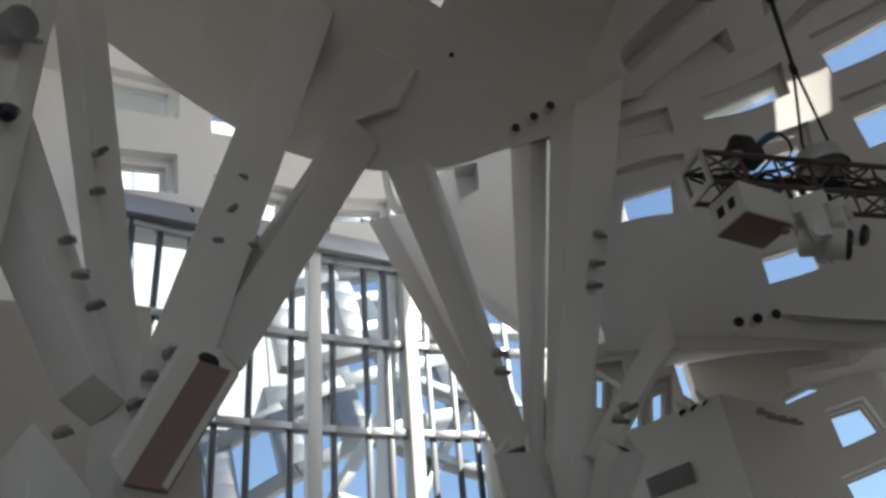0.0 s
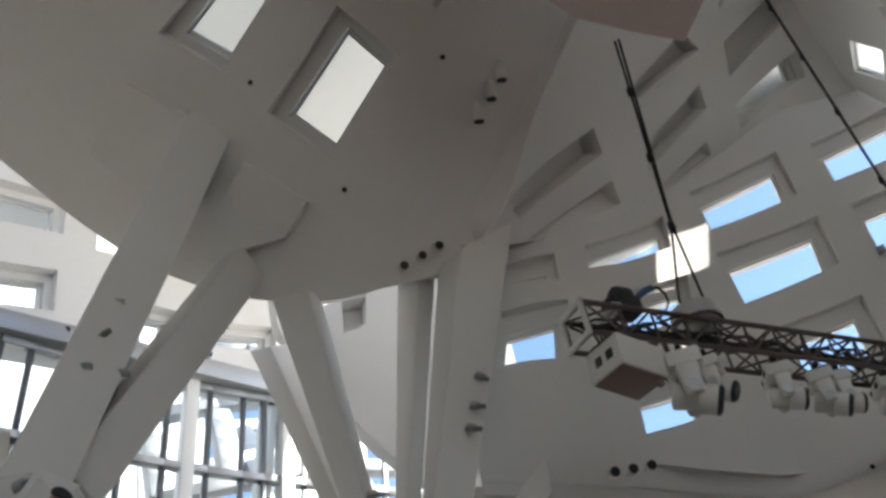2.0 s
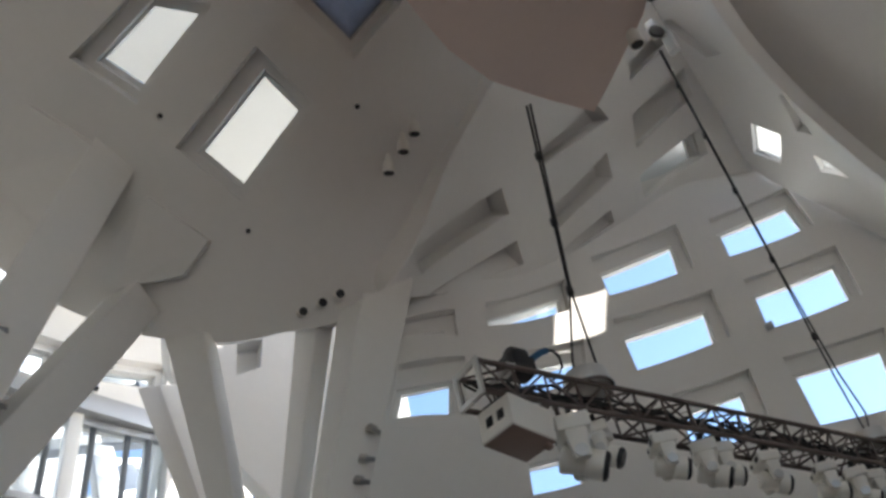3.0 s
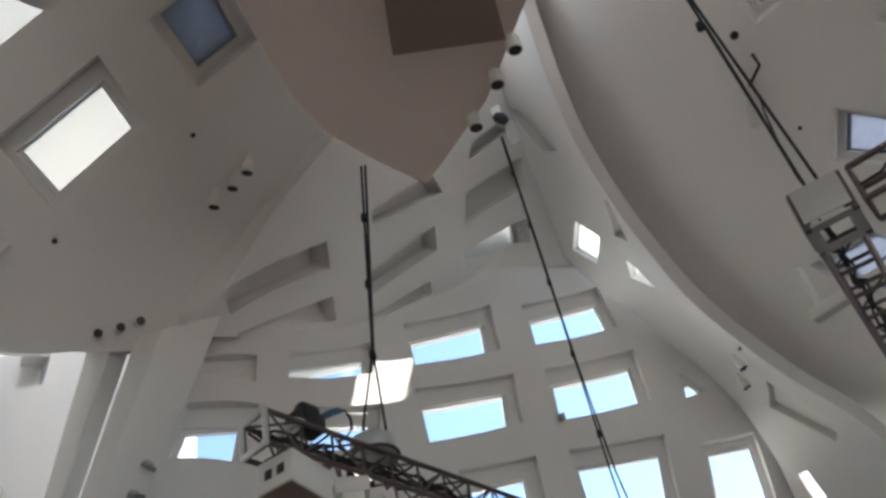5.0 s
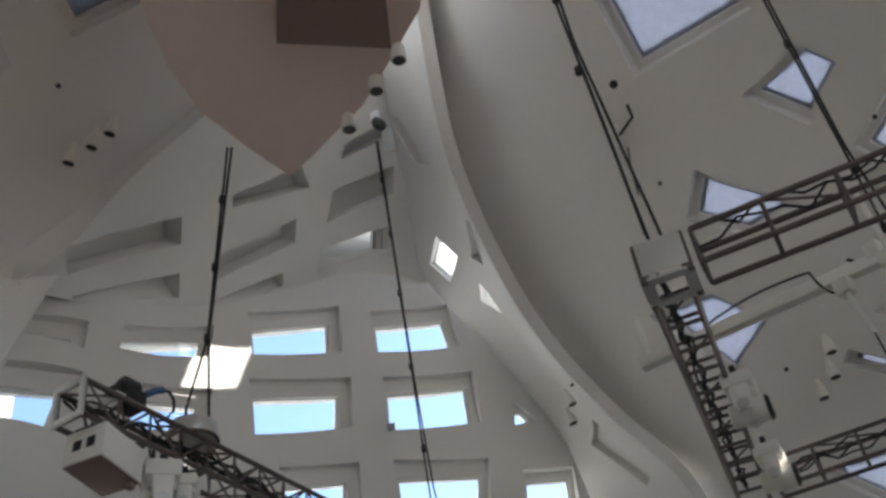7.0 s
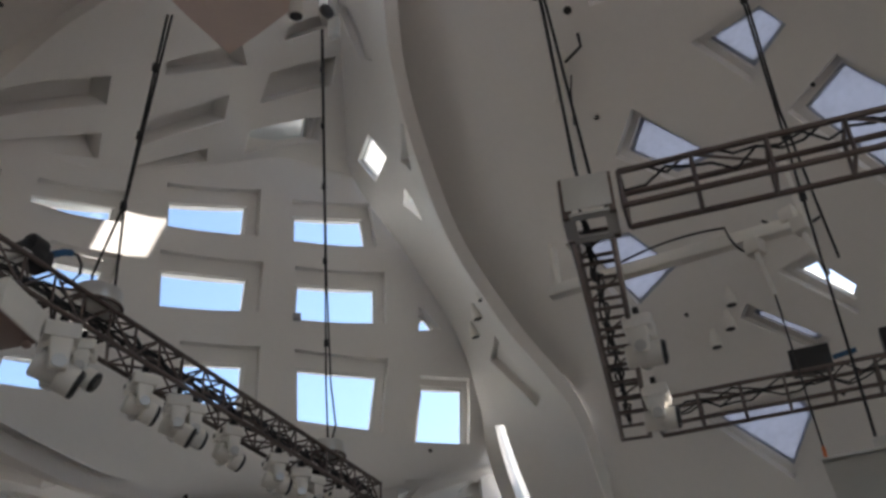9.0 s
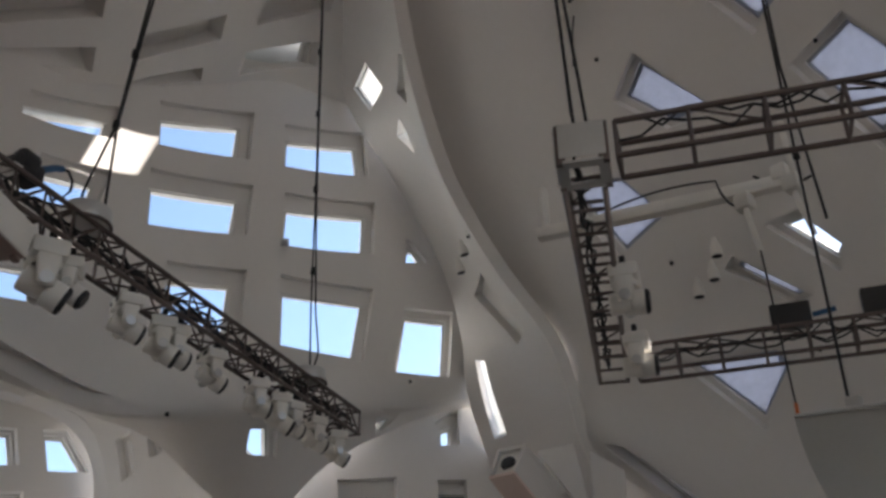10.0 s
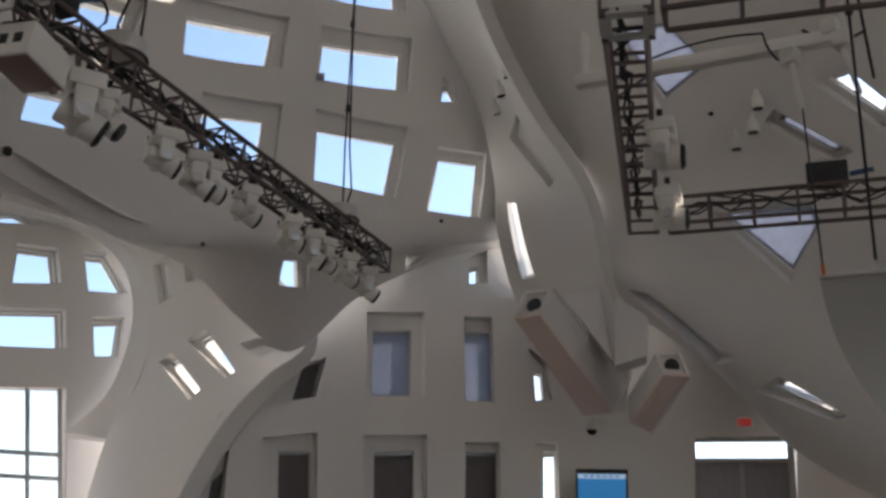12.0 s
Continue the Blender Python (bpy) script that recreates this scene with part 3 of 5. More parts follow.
# floor, ground outside, and the part of the hall behind
bm = bmesh.new()
drum(bm, Matrix.Translation((0, 0, -0.05)), 21, 21, 0.1, 64)
tagged(part("floor", bm, FLOOR, smooth=0), "polished pale concrete floor of the hall", "floor", kind="structure")
bm = bmesh.new()
drum(bm, Matrix.Translation((0, 0, -0.2)), 3000, 3000, 0.1, 64)
tagged(part("ground", bm, GROUND, smooth=0), "pale sunlit paving round the building", "ground", kind="structure")
# unseen ring of piers, its gaps set to steer daylight onto the north wall
bm = bmesh.new()
for k in range(28):
    a = 102 + 8 * k
    if 116 < a < 180 and k % 5:
        continue
    m = Matrix.Rotation(radians(-a), 4, "Z") @ Matrix.Translation((0, 14.3, 6.5))
    block(bm, m, 2.02, 0.4, 13.0)
tagged(part("wall_south", bm, PLASTER, smooth=0), "unseen white piers, with gaps placed to let light in", "wall", kind="structure")
bm = bmesh.new()
edge = [((5.6 if -34 <= a <= 95 else 15.0), a) for a in range(-40, 320, 5)]
low = [bm.verts.new((r * math.sin(radians(a)), r * math.cos(radians(a)), 12.9)) for r, a in edge]
top = [bm.verts.new(v.co + Vector((0, 0, 0.3))) for v in low]
bm.faces.new(low)
bm.faces.new(top[::-1])
for i in range(len(low)):
    j = (i + 1) % len(low)
    bm.faces.new((low[i], top[i], top[j], low[j]))
bmesh.ops.recalc_face_normals(bm, faces=bm.faces)
tagged(part("ceiling_flat", bm, PLASTER, smooth=0), "flat white plaster ceiling over the hall", "ceiling", kind="structure")

def lid(title, label, rows, bearings, thick):
    """A sheet swept round the hall through (radius, height) rows, given a thickness upwards or outwards."""
    bm = bmesh.new()
    grid = [[bm.verts.new((r * math.sin(radians(a)), r * math.cos(radians(a)), z)) for a in bearings] for r, z in rows]
    for lo, hi in zip(grid, grid[1:]):
        for j in range(len(bearings) - 1):
            bm.faces.new((lo[j], lo[j + 1], hi[j + 1], hi[j]))
    bmesh.ops.solidify(bm, geom=list(bm.faces), thickness=thick)
    bmesh.ops.recalc_face_normals(bm, faces=bm.faces)
    return tagged(part(title, bm, PLASTER, smooth=0), label, "ceiling", kind="structure")


# unseen sheets added to close gaps where daylight leaked in above the vaults
lid("ceiling_light_stop", "unseen sloping sheet that stops light above the vaults", ((5.3, 13.1), (9.5, 16.6), (15.6, 21.6)), range(8, 134, 6), 0.15)
lid("ceiling_light_stop_rim", "unseen rim that stops light round the flat ceiling", ((5.75, 11.5), (5.75, 13.3)), range(44, 140, 6), 0.15)
lid("ceiling_light_stop_band", "unseen band that stops light over the pierced wall", ((15.4, 13.5), (15.4, 21.4)), range(2, 44, 6), 0.15)

# slab added out of view to keep sun off the west wall's left end
bm = bmesh.new()
arc = [(r * math.sin(radians(a)), r * math.cos(radians(a))) for r, a in ((9.0, -23), (15.5, -24), (16.5, -35), (16.5, -48), (9.0, -48), (9.0, -35))]
lo, hi = [bm.verts.new((x, y, 13.6)) for x, y in arc], [bm.verts.new((x, y, 13.9)) for x, y in arc]
bm.faces.new(lo)
bm.faces.new(hi)
for i in range(6):
    j = (i + 1) % 6
    bm.faces.new((lo[i], lo[j], hi[j], hi[i]))
bmesh.ops.recalc_face_normals(bm, faces=bm.faces)
tagged(part("ceiling_west_sun_stop", bm, PLASTER, smooth=0), "unseen flat slab that shades the glazed side from the sun", "ceiling", kind="structure")

# slab added between bowl and west wall so direct sun stays out
bm = bmesh.new()
rim = [site(a, 0, 9.5) for a in range(-23, 13, 5)] + [site(a, 0, 15.4) for a in range(12, -24, -5)]
lo, hi = [bm.verts.new((p[0], p[1], 14.6)) for p in rim], [bm.verts.new((p[0], p[1], 14.9)) for p in rim]
bm.faces.new(lo)
bm.faces.new(hi)
for i in range(len(rim)):
    j = (i + 1) % len(rim)
    bm.faces.new((lo[i], lo[j], hi[j], hi[i]))
bmesh.ops.recalc_face_normals(bm, faces=bm.faces)
tagged(part("ceiling_hall_sun_stop", bm, PLASTER, smooth=0), "flat slab added behind the columns to block the sun", "ceiling", kind="structure")

# sloping slab added over the alcove behind the pierced wall, to dim it
NET_ALCOVE = [[site(a, e, r) for a, e, r in ((4, 23.6, 10.1), (10, 22.9, 10.1), (16, 21.9, 10.8), (22, 20.2, 12.6), (28.5, 18.4, 14.2))], [site(a, e, 15.2) for a, e in ((4, 23.0), (10, 22.6), (16, 21.8), (22, 20.8), (28.5, 20.6))], [site(a, e, 20.4) for a, e in ((4, 22.6), (10, 22.3), (16, 21.7), (22, 20.6), (28.5, 19.5))]]
NETS["alcove"], CUTS["alcove"] = NET_ALCOVE, []
shell("alcove", "ceiling_alcove_light_stop", "sloping slab added over the alcove to cut its daylight", PLASTER, 12, 10)

# hanging soffit
def prism(loop, z0, z1, bulge=0.0):
    bm = bmesh.new()
    lo = [bm.verts.new((x, y, z0)) for x, y in loop]
    hi = [bm.verts.new((x, y, z1)) for x, y in loop]
    bm.faces.new(lo)
    bm.faces.new(hi)
    for i in range(len(loop)):
        j = (i + 1) % len(loop)
        bm.faces.new((lo[i], lo[j], hi[j], hi[i]))
    bmesh.ops.recalc_face_normals(bm, faces=bm.faces)
    return bm


def level(bearing, rise, z):
    p = site(bearing, rise, (z - 1.69) / math.tan(radians(rise)))
    return float(p[0]), float(p[1])


soffit = [level(a, e, 9.0) for a, e in ((10.8, 60), (15, 54.8), (17.4, 51.6), (19.4, 49.2), (22, 47), (25.5, 45.2), (28.8, 43.5), (30.5, 44.5), (35, 47.1), (38.5, 49.9), (41, 51.7), (43.9, 56))]
tagged(part("ceiling_soffit", prism(soffit, 9.0, 12.9), SOFFIT, smooth=0), "smooth hanging plaster soffit, warm floor bounce tinted in pink", "ceiling", kind="structure")


# ---- branching columns ----
def beam(parent, p, q, w, d, roll, name="branch"):
    """A square-edged tapering limb from q up to p."""
    p, q = Vector(p), Vector(q)
    bm = bmesh.new()
    block(bm, aim((p + q) / 2, p, roll), w, d, (p - q).length + 0.3, bevel=0.012, taper=1.08)
    return part(name, bm, PLASTER, parent, smooth=25)


def limb(parent, foot, head, name="branch"):
    """A four-edged limb with a ridge towards the hall: its left, ridge and right edges at the foot and at the head."""
    rings = []
    for ring in (foot, head):
        a, b, c = [Vector(p) for p in ring]
        rings.append([a, b, c, a + c - b])
    way = (sum(rings[1], Vector()) - sum(rings[0], Vector())).normalized() * 0.1
    bm = bmesh.new()
    lo, hi = [bm.verts.new(p - way) for p in rings[0]], [bm.verts.new(p + way) for p in rings[1]]
    bm.faces.new(lo)
    bm.faces.new(hi)
    for i in range(4):
        j = (i + 1) % 4
        bm.faces.new((lo[i], lo[j], hi[j], hi[i]))
    bmesh.ops.recalc_face_normals(bm, faces=bm.faces)
    bmesh.ops.bevel(bm, geom=list(bm.edges), offset=0.012, segments=2, affect="EDGES", profile=0.5)
    return part(name, bm, PLASTER, parent, smooth=25)


tree = thing("branching_column", "white plaster column that splits into leaning limbs", "column", (0.65, 9.1, 0))
for foot, head in (
    (((0.20, 9.00, 4.99), (0.33, 8.78, 4.96), (0.43, 9.00, 5.11)), ((-0.45, 9.32, 8.52), (-0.02, 9.13, 8.43), (0.10, 9.35, 8.54))),
    (((0.14, 9.50, 5.13), (0.28, 9.28, 5.08), (0.38, 9.50, 5.20)), ((-0.84, 10.55, 8.73), (-0.57, 10.35, 8.62), (-0.37, 10.58, 8.77))),
    (((0.36, 9.15, 4.80), (0.43, 8.95, 4.72), (0.53, 9.15, 4.78)), ((0.98, 9.50, 8.72), (1.22, 9.22, 8.65), (1.45, 9.43, 8.80))),
    (((0.56, 8.87, 4.81), (0.60, 8.62, 4.68), (0.94, 8.85, 4.78)), ((1.42, 9.11, 8.55), (1.67, 8.77, 8.47), (2.33, 8.90, 8.83))),
    (((0.91, 8.58, 4.68), (1.02, 8.35, 4.52), (1.19, 8.55, 4.61)), ((1.68, 8.79, 5.64), (1.61, 8.58, 5.18), (1.91, 8.75, 5.49))),
):
    limb(tree, foot, head)
limb(tree, ((0.40, 8.75, 0.1), (0.70, 8.4, 0.1), (1.10, 8.75, 0.1)), ((0.56, 8.69, 4.58), (0.74, 8.47, 4.53), (0.95, 8.67, 4.60)), "trunk")
limb(tree, ((0.0, 9.1, 0.1), (0.30, 8.75, 0.1), (0.8, 9.1, 0.1)), ((0.10, 9.1, 4.75), (0.36, 8.85, 4.72), (0.75, 9.05, 4.75)), "trunk")
tree = thing("branching_column", "massive white plaster column with crossing limbs", "column", (-2.5, 7.2, 0))
for p, q, w, d, roll in (
    ((-0.89, 8.65, 11.01), (-2.29, 7.25, 5.56), 0.62, 0.5, -15),
    ((-0.83, 9.16, 8.90), (-2.03, 7.53, 5.72), 0.42, 0.4, 0),
):
    beam(tree, p, q, w, d, roll)
for foot, head in (
    (((-2.87, 6.29, 5.01), (-2.57, 6.19, 5.11), (-2.45, 6.48, 5.00)), ((-3.93, 6.03, 7.78), (-3.58, 5.99, 7.79), (-3.32, 6.40, 8.14))),
    (((-2.76, 6.78, 5.44), (-2.55, 6.63, 5.32), (-2.45, 6.91, 5.43)), ((-3.43, 7.02, 9.96), (-3.13, 6.92, 9.77), (-2.96, 7.24, 10.06))),
    (((-3.32, 5.23, 4.59), (-3.00, 5.18, 4.50), (-3.02, 5.42, 4.61)), ((-3.49, 5.84, 8.73), (-3.00, 5.87, 8.62), (-2.89, 6.17, 8.91))),
):
    limb(tree, foot, head)
limb(tree, ((-2.9, 6.5, 0.1), (-2.3, 6.4, 0.1), (-1.7, 6.8, 0.1)), ((-2.72, 6.62, 5.30), (-2.33, 6.52, 5.20), (-2.07, 6.88, 5.42)), "trunk")
limb(tree, ((-3.0, 5.7, 0.1), (-2.75, 5.62, 0.1), (-2.3, 5.9, 0.1)), ((-2.95, 5.72, 4.15), (-2.72, 5.70, 4.40), (-2.42, 5.92, 3.95)), "trunk")
bm = bmesh.new()
m = Matrix.Translation((-5.0, 9.3, 3.9)) @ Matrix.Rotation(radians(28), 4, "Z")
block(bm, m, 3.4, 0.3, 7.8)
tagged(part("wall_behind", bm, PLASTER, smooth=0), "white plaster wall behind the massive column", "wall", kind="structure")

# ---- trusses ----
def truss(name, label, p, q, size=0.3, bay=1.15, full=True):
    """A box truss from p to q: four chords, and braces in every bay."""
    p, q = Vector(p), Vector(q)
    along = (q - p).normalized()
    side = along.cross(Vector((0, 0, 1))).normalized()
    up = side.cross(along)
    ob = thing(name, label, "truss", (p + q) / 2)
    h = size / 2
    corners = [side * h + up * h, side * -h + up * h, side * -h - up * h, side * h - up * h]
    for c in corners:
        part("chord", tube(bmesh.new(), [p + c, q + c], 0.024), STEEL, ob)
    bays = max(2, round((q - p).length / (size * bay)))
    for i in range(bays + 1):
        a = p + (q - p) * i / bays
        b = p + (q - p) * min(i + 1, bays) / bays
        for k in range(4):
            part("brace", tube(bmesh.new(), [a + corners[k], a + corners[(k + 1) % 4]], 0.012 if full else 0.017, 6), STEEL, ob)
            if i < bays and (full or (k == 0 and i % 2)):
                c, d = (k, (k + 1) % 4) if i % 2 else ((k + 1) % 4, k)
                part("brace", tube(bmesh.new(), [a + corners[c], b + corners[d]], 0.012, 6), STEEL, ob)
    return ob


TRUSS_A, TRUSS_B = Vector((2.13, 6.88, 6.1)), Vector((8.05, 9.55, 6.1))
truss("lighting_truss", "brown steel box truss hung with white moving lamps", TRUSS_A, TRUSS_B)
RIG = ((5.50, 3.62, 6.0), (8.93, 6.0, 6.02), (5.50, 3.28, 6.0), (7.62, -0.4, 6.0), (9.0, 5.72, 6.02), (11.3, 1.3, 6.0))
truss("lighting_truss", "brown steel ladder truss, side of a hanging square rig", RIG[0], RIG[1], bay=1.3, full=False)
truss("lighting_truss", "brown steel ladder truss, front of a hanging square rig", RIG[2], RIG[3], bay=1.75, full=False)
truss("lighting_truss", "brown steel ladder truss, far side of a hanging square rig", RIG[4], RIG[5], bay=1.5, full=False)
truss("lighting_truss", "brown steel ladder truss, outer side of a hanging square rig", (7.75, -0.2, 6.0), (11.15, 1.5, 6.0), bay=1.5, full=False)

# cable looms laid along the trusses
def loom(label, p, q, seed, n=3, r=0.011):
    rng = random.Random(seed)
    p, q = Vector(p), Vector(q)
    ob = thing("cable_loom", label, "cable", (p + q) / 2)
    side = (q - p).normalized().cross(Vector((0, 0, 1)))
    for k in range(n):
        steps = int((q - p).length / 0.16)
        off = rng.uniform(-0.09, 0.09)
        path = [p.lerp(q, i / steps) + side * (off + rng.uniform(-0.035, 0.035)) + Vector((0, 0, rng.uniform(-0.06, 0.1) + (0.0 if k else 0.05))) for i in range(steps + 1)]
        part("cable", tube(bmesh.new(), path, r, 6), CABLE, ob)


loom("tangled black cables lying in the long truss", TRUSS_A, TRUSS_B, 3, 6, 0.012)
loom("black cables lying in the side truss", (5.5, 3.6, 6.05), (8.95, 5.98, 6.05), 4, 4)
loom("black cables lying in the front truss", (5.48, 3.25, 6.1), (7.6, -0.4, 6.1), 5, 2)
loom("black cables lying in the far truss", (9.0, 5.72, 6.05), (11.2, 1.3, 6.05), 6, 3)

# corner block of the square rig
corner = thing("truss_corner", "pale metal corner block bolted between two trusses", "truss corner", (5.36, 3.5, 5.98))
turn = Matrix.Translation((5.36, 3.5, 5.98)) @ Matrix.Rotation(math.atan2(2.38, 3.45), 4, "Z")
for z in (0.16, -0.16):
    bm = bmesh.new()
    k = [bm.verts.new(turn @ Vector((x, y, z))) for x, y in ((-0.19, -0.19), (0.19, -0.19), (0.19, 0.19), (-0.19, 0.19))]
    h = [bm.verts.new(turn @ Vector((x, y, z))) for x, y in ((-0.11, -0.11), (0.11, -0.11), (0.11, 0.11), (-0.11, 0.11))]
    for i in range(4):
        j = (i + 1) % 4
        bm.faces.new((k[i], k[j], h[j], h[i]))
    made = bmesh.ops.extrude_face_region(bm, geom=list(bm.faces))
    for v in [g for g in made["geom"] if isinstance(g, bmesh.types.BMVert)]:
        v.co.z += 0.02
    bmesh.ops.recalc_face_normals(bm, faces=bm.faces)
    part("end_plate", bm, SILVER, corner, smooth=0)
for x, y in ((-0.17, -0.17), (0.17, -0.17), (0.17, 0.17), (-0.17, 0.17)):
    part("post", block(bmesh.new(), turn @ Matrix.Translation((x, y, 0)), 0.05, 0.05, 0.34, 0.006), STEEL, corner)
part("side_plate", block(bmesh.new(), turn @ Matrix.Translation((-0.2, 0.0, 0.02)), 0.012, 0.34, 0.28, 0.004), SILVER, corner)
part("side_plate", block(bmesh.new(), turn @ Matrix.Translation((0.0, 0.2, 0.02)), 0.34, 0.012, 0.28, 0.004), SILVER, corner)


# ---- moving lamps ----
def moving_lamp(place, pan, tilt, size=1.0):
    """A moving-head lamp that hangs from place: clamp, base box, yoke with two arms, and a head."""
    s = size
    lamp = thing("moving_lamp", "white moving-head stage lamp hanging under the truss", "stage lamp", place, "moving lamps on the trusses")
    m = Matrix.Translation(place) @ Matrix.Rotation(radians(pan), 4, "Z")
    for x in (-0.12, 0.12):
        bm = bmesh.new()
        drum(bm, m @ Matrix.Translation((x * s, 0, 0.03)) @ Matrix.Rotation(radians(90), 4, "X"), 0.04, 0.04, 0.05, 14, 0.006)
        part("clamp", bm, BLACK, lamp)
    bm = bmesh.new()
    block(bm, m @ Matrix.Translation((0, 0, -0.10 * s)), 0.42 * s, 0.30 * s, 0.15 * s, 0.025)
    body = part("base", bm, WHITE, lamp)
    part("display", block(bmesh.new(), m @ Matrix.Translation((0.10 * s, -0.151 * s, -0.10 * s)), 0.10 * s, 0.008, 0.06 * s, 0.002), BLACK, body, "small dark display window", smooth=0)
    part("socket", block(bmesh.new(), m @ Matrix.Translation((-0.12 * s, -0.151 * s, -0.10 * s)), 0.06 * s, 0.008, 0.05 * s, 0.002), BLACK, body, smooth=0)
    bm = bmesh.new()
    drum(bm, m @ Matrix.Translation((0, 0, -0.195 * s)), 0.12 * s, 0.14 * s, 0.05 * s, 20)
    for x in (-0.185, 0.185):
        block(bm, m @ Matrix.Translation((x * s, 0, -0.32 * s)), 0.07 * s, 0.15 * s, 0.28 * s, 0.025, 1.3)
    block(bm, m @ Matrix.Translation((0, 0, -0.225 * s)), 0.42 * s, 0.16 * s, 0.06 * s, 0.02)
    part("yoke", bm, WHITE, lamp)
    t = m @ Matrix.Translation((0, 0, -0.40 * s)) @ Matrix.Rotation(radians(tilt), 4, "X")
    bm = bmesh.new()
    drum(bm, t @ Matrix.Translation((0, 0, 0.06 * s)), 0.095 * s, 0.125 * s, 0.24 * s, 20, 0.03)
    drum(bm, t @ Matrix.Translation((0, 0, -0.12 * s)), 0.13 * s, 0.13 * s, 0.16 * s, 20, 0.015)
    head = part("head", bm, WHITE, lamp)
    bm = bmesh.new()
    drum(bm, t @ Matrix.Translation((0, 0, -0.205 * s)), 0.12 * s, 0.132 * s, 0.035 * s, 20)
    part("bezel", bm, BLACK, head)
    bm = bmesh.new()
    drum(bm, t @ Matrix.Translation((0, 0, -0.226 * s)), 0.10 * s, 0.10 * s, 0.012, 20)
    part("lens", bm, LENS, head, "dark round glass lens")
    for x in (-0.225, 0.225):
        bm = bmesh.new()
        drum(bm, m @ Matrix.Translation((x * s, 0, -0.40 * s)) @ Matrix.Rotation(radians(90), 4, "Y"), 0.06 * s, 0.06 * s, 0.03, 14)
        part("pivot", bm, SILVER, lamp)
    return lamp


for s, pan, tilt, size in ((0.150, -104, 66, 1.0), (0.195, -118, 58, 0.72), (0.312, -100, 73, 0.78), (0.395, -112, 64, 0.8), (0.425, -96, 76, 0.74), (0.524, -95, 70, 0.74), (0.660, -105, 78, 0.74), (0.735, -112, 63, 0.78), (0.775, -90, 80, 0.74), (0.862, -96, 73, 0.74), (0.95, -110, 63, 0.74)):
    moving_lamp(TRUSS_A.lerp(TRUSS_B, s) + Vector((0, 0, -0.19)), pan, tilt, size)
for place in ((6.98, 4.42, 5.98), (8.22, 5.22, 5.98)):
    moving_lamp(Vector(place) + Vector((-0.1, -0.12, -0.08)), -150, 88, 0.85)

# speaker at the end of the long truss
spk = thing("loudspeaker", "cream loudspeaker cabinet with a tan underside below the truss end", "loudspeaker", (2.45, 7.02, 5.75))
turn = Matrix.Translation((2.47, 7.04, 5.76)) @ Matrix.Rotation(math.atan2(2.67, 5.92) + 0.15, 4, "Z") @ Matrix.Rotation(radians(6), 4, "Y")
part("cabinet", block(bmesh.new(), turn, 0.50, 0.38, 0.30, 0.015), WHITE, spk)
part("bottom_panel", block(bmesh.new(), turn @ Matrix.Translation((0, 0, -0.156)), 0.47, 0.35, 0.012, 0.003), TAN, spk, "flat tan bottom panel")
for y in (-0.07, 0.06):
    part("socket", block(bmesh.new(), turn @ Matrix.Translation((-0.252, y, 0.0)), 0.012, 0.075, 0.09, 0.004), BLACK, spk, "black cable socket")
part("foot", block(bmesh.new(), turn @ Matrix.Translation((0.2, -0.12, -0.18)), 0.06, 0.06, 0.05, 0.01), TAN, spk)
for x in (-0.2, 0.2):
    part("strap", block(bmesh.new(), turn @ Matrix.Translation((x, 0, 0.17)), 0.04, 0.3, 0.05, 0.006), BLACK, spk)
end = thing("truss_end_plate", "pale metal end plate on the open truss end", "truss end plate", TRUSS_A)
m = Matrix.Translation(TRUSS_A - (TRUSS_B - TRUSS_A).normalized() * 0.03) @ Matrix.Rotation(math.atan2(2.67, 5.92), 4, "Z")
for y in (-0.15, 0.15):
    part("upright", block(bmesh.new(), m @ Matrix.Translation((0, y, 0)), 0.03, 0.05, 0.36, 0.006), SILVER, end)
for z in (-0.15, 0.15):
    part("rail", block(bmesh.new(), m @ Matrix.Translation((0, 0, z)), 0.03, 0.26, 0.05, 0.006), SILVER, end)

# chain motor on the truss
motor = thing("chain_motor", "black chain motor with a blue plug on the truss", "motor", (2.62, 7.1, 6.27))
turn = Matrix.Translation((2.62, 7.1, 6.4)) @ Matrix.Rotation(math.atan2(2.67, 5.92), 4, "Z")
part("body", block(bmesh.new(), turn @ Matrix.Translation((0, 0, -0.03)), 0.30, 0.2, 0.17, 0.02), BLACK, motor)
bm = bmesh.new()
drum(bm, turn @ Matrix.Translation((-0.02, -0.04, 0.04)) @ Matrix.Rotation(radians(90), 4, "Y"), 0.1, 0.1, 0.16, 18, 0.02)
part("gear_housing", bm, BLACK, motor)
part("plug", tube(bmesh.new(), [turn @ Vector(p) for p in ((0.15, -0.05, 0.06), (0.28, -0.05, 0.16), (0.36, -0.05, 0.2))], 0.032), BLUE, motor, "blue cable plug")
part("lead", tube(bmesh.new(), [turn @ Vector(p) for p in ((0.36, -0.05, 0.2), (0.44, -0.05, 0.22), (0.5, -0.05, 0.16), (0.5, -0.05, 0.06), (0.42, -0.05, -0.06), (0.3, -0.05, -0.14))], 0.014), CABLE, motor)
part("bracket", block(bmesh.new(), turn @ Matrix.Translation((-0.18, 0, -0.13)), 0.1, 0.3, 0.06, 0.008), SILVER, motor)


